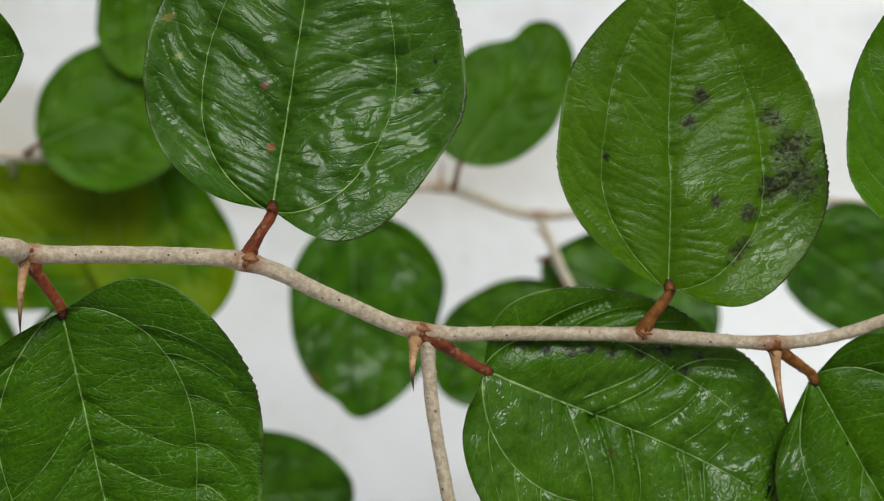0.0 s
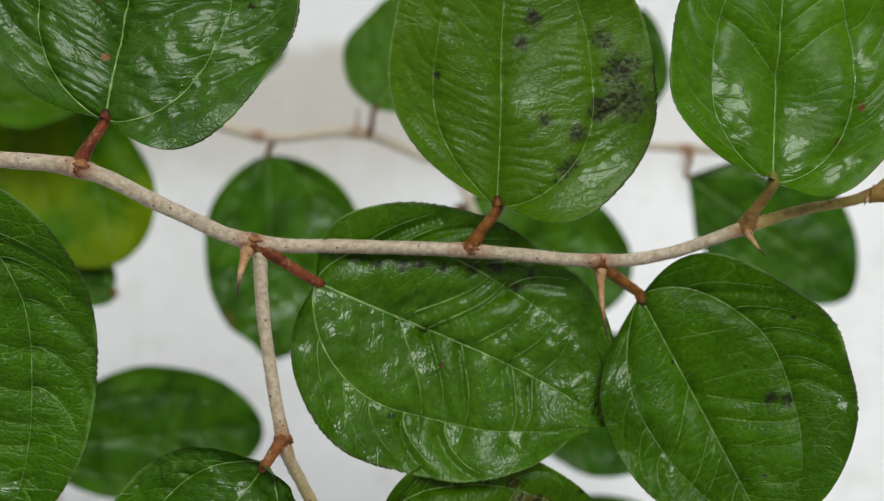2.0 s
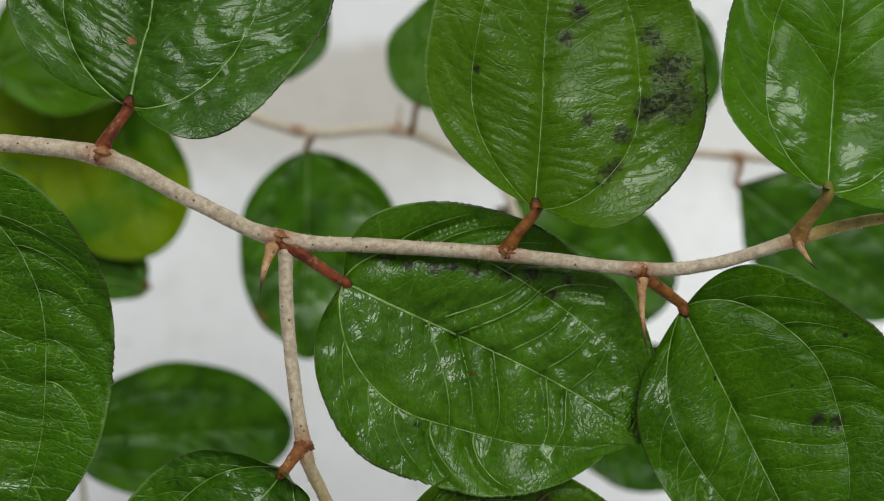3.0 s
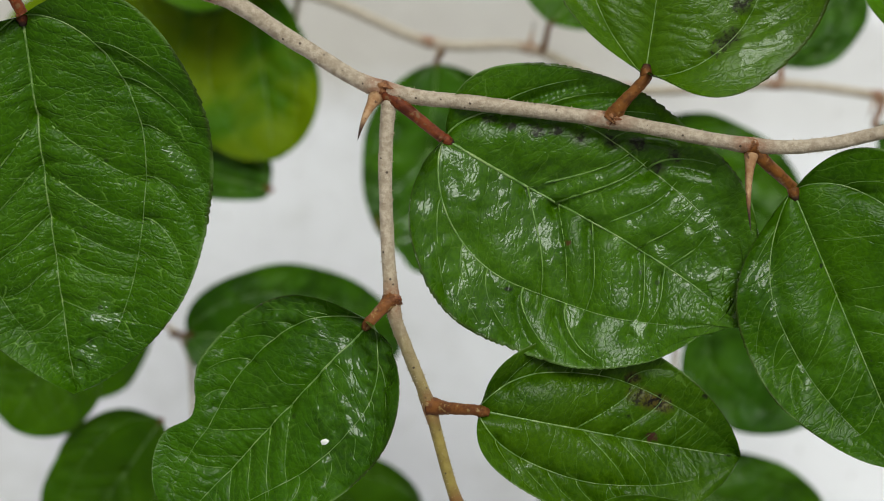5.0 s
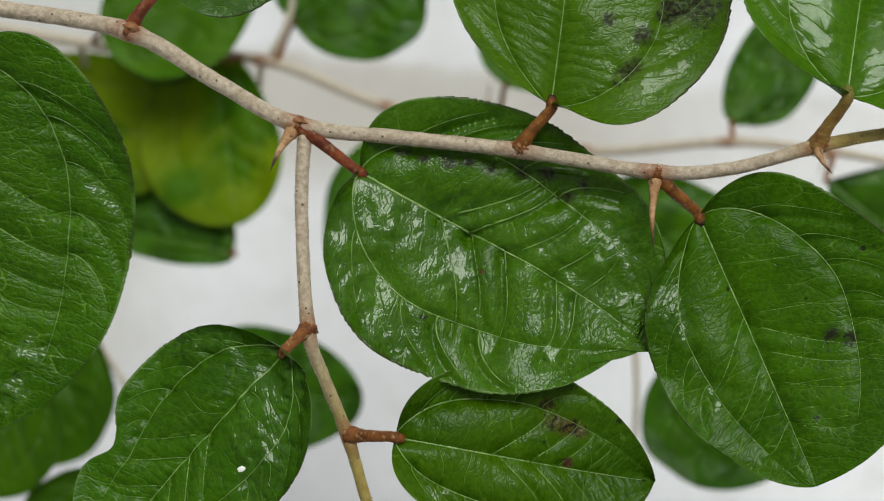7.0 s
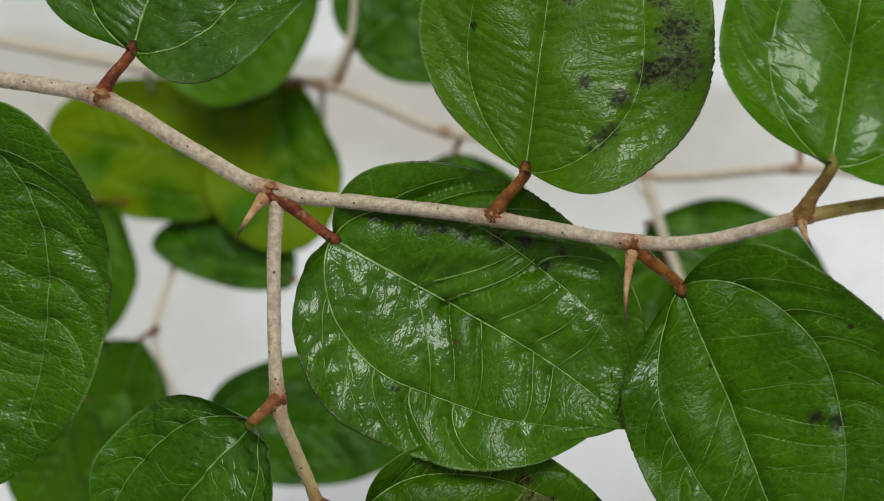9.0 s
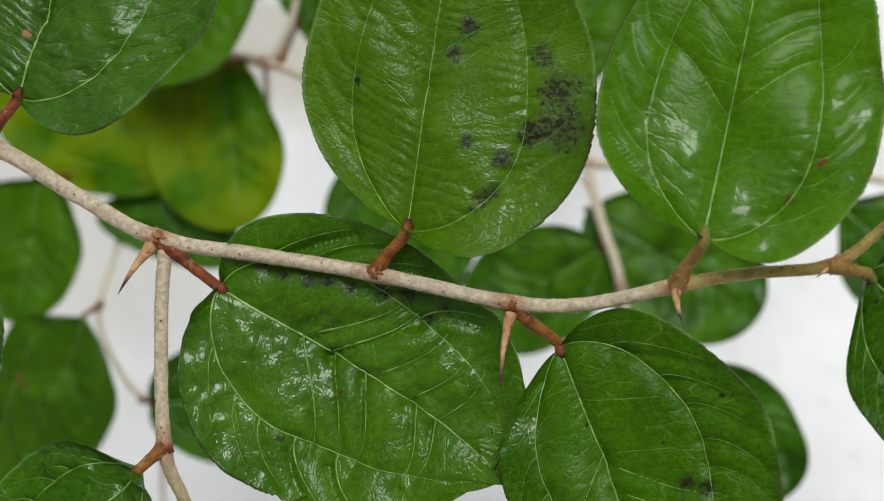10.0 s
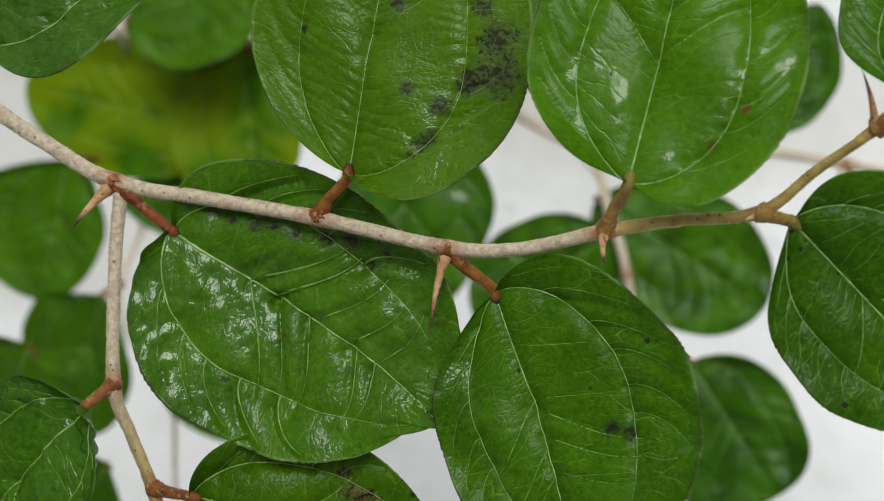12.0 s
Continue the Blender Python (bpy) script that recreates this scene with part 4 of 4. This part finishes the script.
leaf(back, (-74.0, 96.0, -390.0), (-79.9, 90.8, -386.0), (-85.1, 55.8, -384.0), (12.6, 14.1), peak=.5, cup=.1, tint="light", fine=False)
leaf(back, (-78.5, 16.0, -423.0), (-84.0, 12.0, -403.9), (-156.0, 18.5, -406.2), (20.3, 20.8), peak=(0.51, 0.47), blunt=(0.56, 0.50), lobe=(-0.03, 0.00), arc=-0.02, face=(-0.00, -0.01), cup=.10, tint="yellow", label="yellowing leaf", fine=False)
leaf(back, (-86.7, 37.0, -398.8), (-85.9, 37.1, -401.4), (-72.4, -9.7, -401.0), (15.5, 24.5), peak=(0.64, 0.50), blunt=(0.62, 0.50), lobe=(0.07, 0.00), arc=-0.02, face=(0.04, 0.01), cup=.12, tint="yellow", label="yellowing mottled leaf", fine=False)
leaf(back, (-81.0, -10.0, -410.0), (-73.6, -17.5, -401.1), (-119.6, -11.9, -408.3), (6.9, 14.0), peak=(0.45, 0.40), blunt=(0.50, 0.54), lobe=(0.07, 0.07), arc=0.00, face=(0.02, 0.12), cup=.1, tint="plain", fine=False)
leaf(back, (-76.6, 37.0, -400.2), (-81.0, 35.5, -396.0), (-113.4, 55.0, -400.0), (17.6, 18.2), peak=.5, cup=.10, tint="plain", fine=False)
leaf(back, (-66.8, 35.8, -400.5), (-63.7, 48.5, -402.9), (-35.2, 76.6, -404.1), (21.4, 26.2), peak=(0.49, 0.50), blunt=(0.50, 0.50), lobe=(0.05, 0.04), arc=0.01, face=(0.00, -0.00), cup=.1, tint="plain", fine=False)
leaf(back, (26.0, 7.5, -401.2), (22.1, 7.5, -407.4), (70.0, -14.5, -405.6), (18.4, 19.0), peak=(0.54, 0.52), blunt=(0.51, 0.49), lobe=(-0.06, -0.03), arc=0.00, face=(0.03, 0.06), cup=.10, tint="plain", fine=False)
leaf(back, (27.8, 3.2, -401.0), (27.8, -2.1, -402.4), (-6.1, -28.8, -407.5), (16.0, 16.0), peak=(0.50, 0.51), blunt=(0.52, 0.51), lobe=(0.00, -0.00), arc=0.01, face=(0.03, -0.04), cup=.12, tint="plain", fine=False)
leaf(back, (85.9, 24.1, -398.3), (85.3, 16.3, -396.6), (131.6, -15.8, -404.7), (20.4, 15.5), peak=(0.49, 0.40), blunt=(0.63, 0.58), lobe=(-0.09, -0.12), arc=-0.06, face=(-0.01, -0.02), cup=.10, tint="plain", fine=False)
leaf(back, (-93.2, -59.8, -393.6), (-87.0, -59.0, -387.4), (-29.8, -53.3, -391.3), (19.1, 16.0), peak=(0.45, 0.43), blunt=(0.57, 0.48), lobe=(0.03, 0.03), arc=-0.02, face=(-0.01, 0.08), cup=.12, wet=((-.1, .28, 4),), tint="plain", fine=False)
leaf(back, (-103.5, -53.0, -347.0), (-102.2, -50.2, -342.1), (-117.4, -83.0, -351.3), (17.4, 17.9), peak=(0.51, 0.47), blunt=(0.55, 0.55), lobe=(-0.02, -0.00), arc=-0.01, face=(-0.06, 0.03), cup=.12, tint="light", fine=False)
leaf(back, (-80.5, -78.0, -351.0), (-79.1, -76.5, -348.2), (-101.1, -112.5, -354.9), (16.4, 16.5), peak=(0.50, 0.50), blunt=(0.50, 0.49), lobe=(0.01, 0.01), arc=-0.00, face=(0.00, -0.00), cup=.12, tint="light", fine=False)
leaf(back, (-111.8, -36.0, -399.0), (-110.3, -38.8, -386.6), (-125.8, -79.3, -395.2), (22.4, 21.6), peak=(0.49, 0.49), blunt=(0.51, 0.50), lobe=(0.00, -0.09), arc=0.00, face=(-0.12, 0.05), cup=.12, wet=((.6, .3, 4), (-.15, .5, 5)), tint="light", fine=False)
leaf(back, (-119.0, 2.0, -417.0), (-135.1, -2.6, -397.6), (-138.9, -44.9, -401.1), (17.8, 28.1), peak=(0.47, 0.49), blunt=(0.57, 0.50), lobe=(0.14, -0.06), arc=0.01, face=(0.02, -0.00), cup=.12, tint="light", fine=False)
leaf(back, (37.8, -26.1, -402.0), (53.5, -31.1, -402.2), (80.6, -60.2, -399.7), (17.1, 24.4), peak=(0.49, 0.42), blunt=(0.33, 0.52), lobe=(-0.01, 0.04), arc=-0.00, face=(-0.01, -0.01), cup=.10, tint="plain", fine=False)
leaf(back, (43.0, -89.5, -406.0), (31.2, -100.4, -403.8), (8.4, -79.4, -408.9), (9.0, 13.1), peak=(0.49, 0.50), blunt=(0.55, 0.51), lobe=(-0.00, 0.00), arc=0.00, face=(0.00, 0.00), cup=.1, tint="plain", fine=False)
leaf(back, (43.0, -89.5, -406.0), (46.1, -85.3, -404.7), (85.9, -88.8, -409.2), (14.0, 13.3), peak=(0.45, 0.50), blunt=(0.49, 0.50), lobe=(0.01, 0.00), arc=0.02, face=(0.00, 0.01), cup=.1, tint="plain", fine=False)
leaf(back, (43.0, -89.5, -406.0), (-19.8, -99.9, -401.6), (-70.9, -106.4, -408.1), (13.9, 16.5), peak=(0.50, 0.51), blunt=(0.50, 0.51), lobe=(0.00, 0.01), arc=0.01, face=(0.00, -0.01), cup=.1, tint="light", fine=False)
leaf(back, (60.0, 24.2, -396.1), (59.6, 29.4, -397.4), (73.0, 62.8, -402.4), (8.1, 14.0), peak=(0.50, 0.45), blunt=(0.52, 0.67), lobe=(0.02, -0.01), arc=0.01, face=(0.06, -0.02), cup=.1, tint="plain", fine=False)
thorn(back, (-6.3, 27.5, -398.4), (-5.6, 35.2, -396.0), 0.6)
thorn(back, (-29.0, 26.3, -396.9), (-30.8, 20.6, -393.5), 0.5)
thorn(back, (24.5, 11.5, -401.4), (18.0, 17.0, -399.0), 0.6)
thorn(back, (84.8, 24.2, -398.2), (82.6, 17.0, -394.8), 0.55)
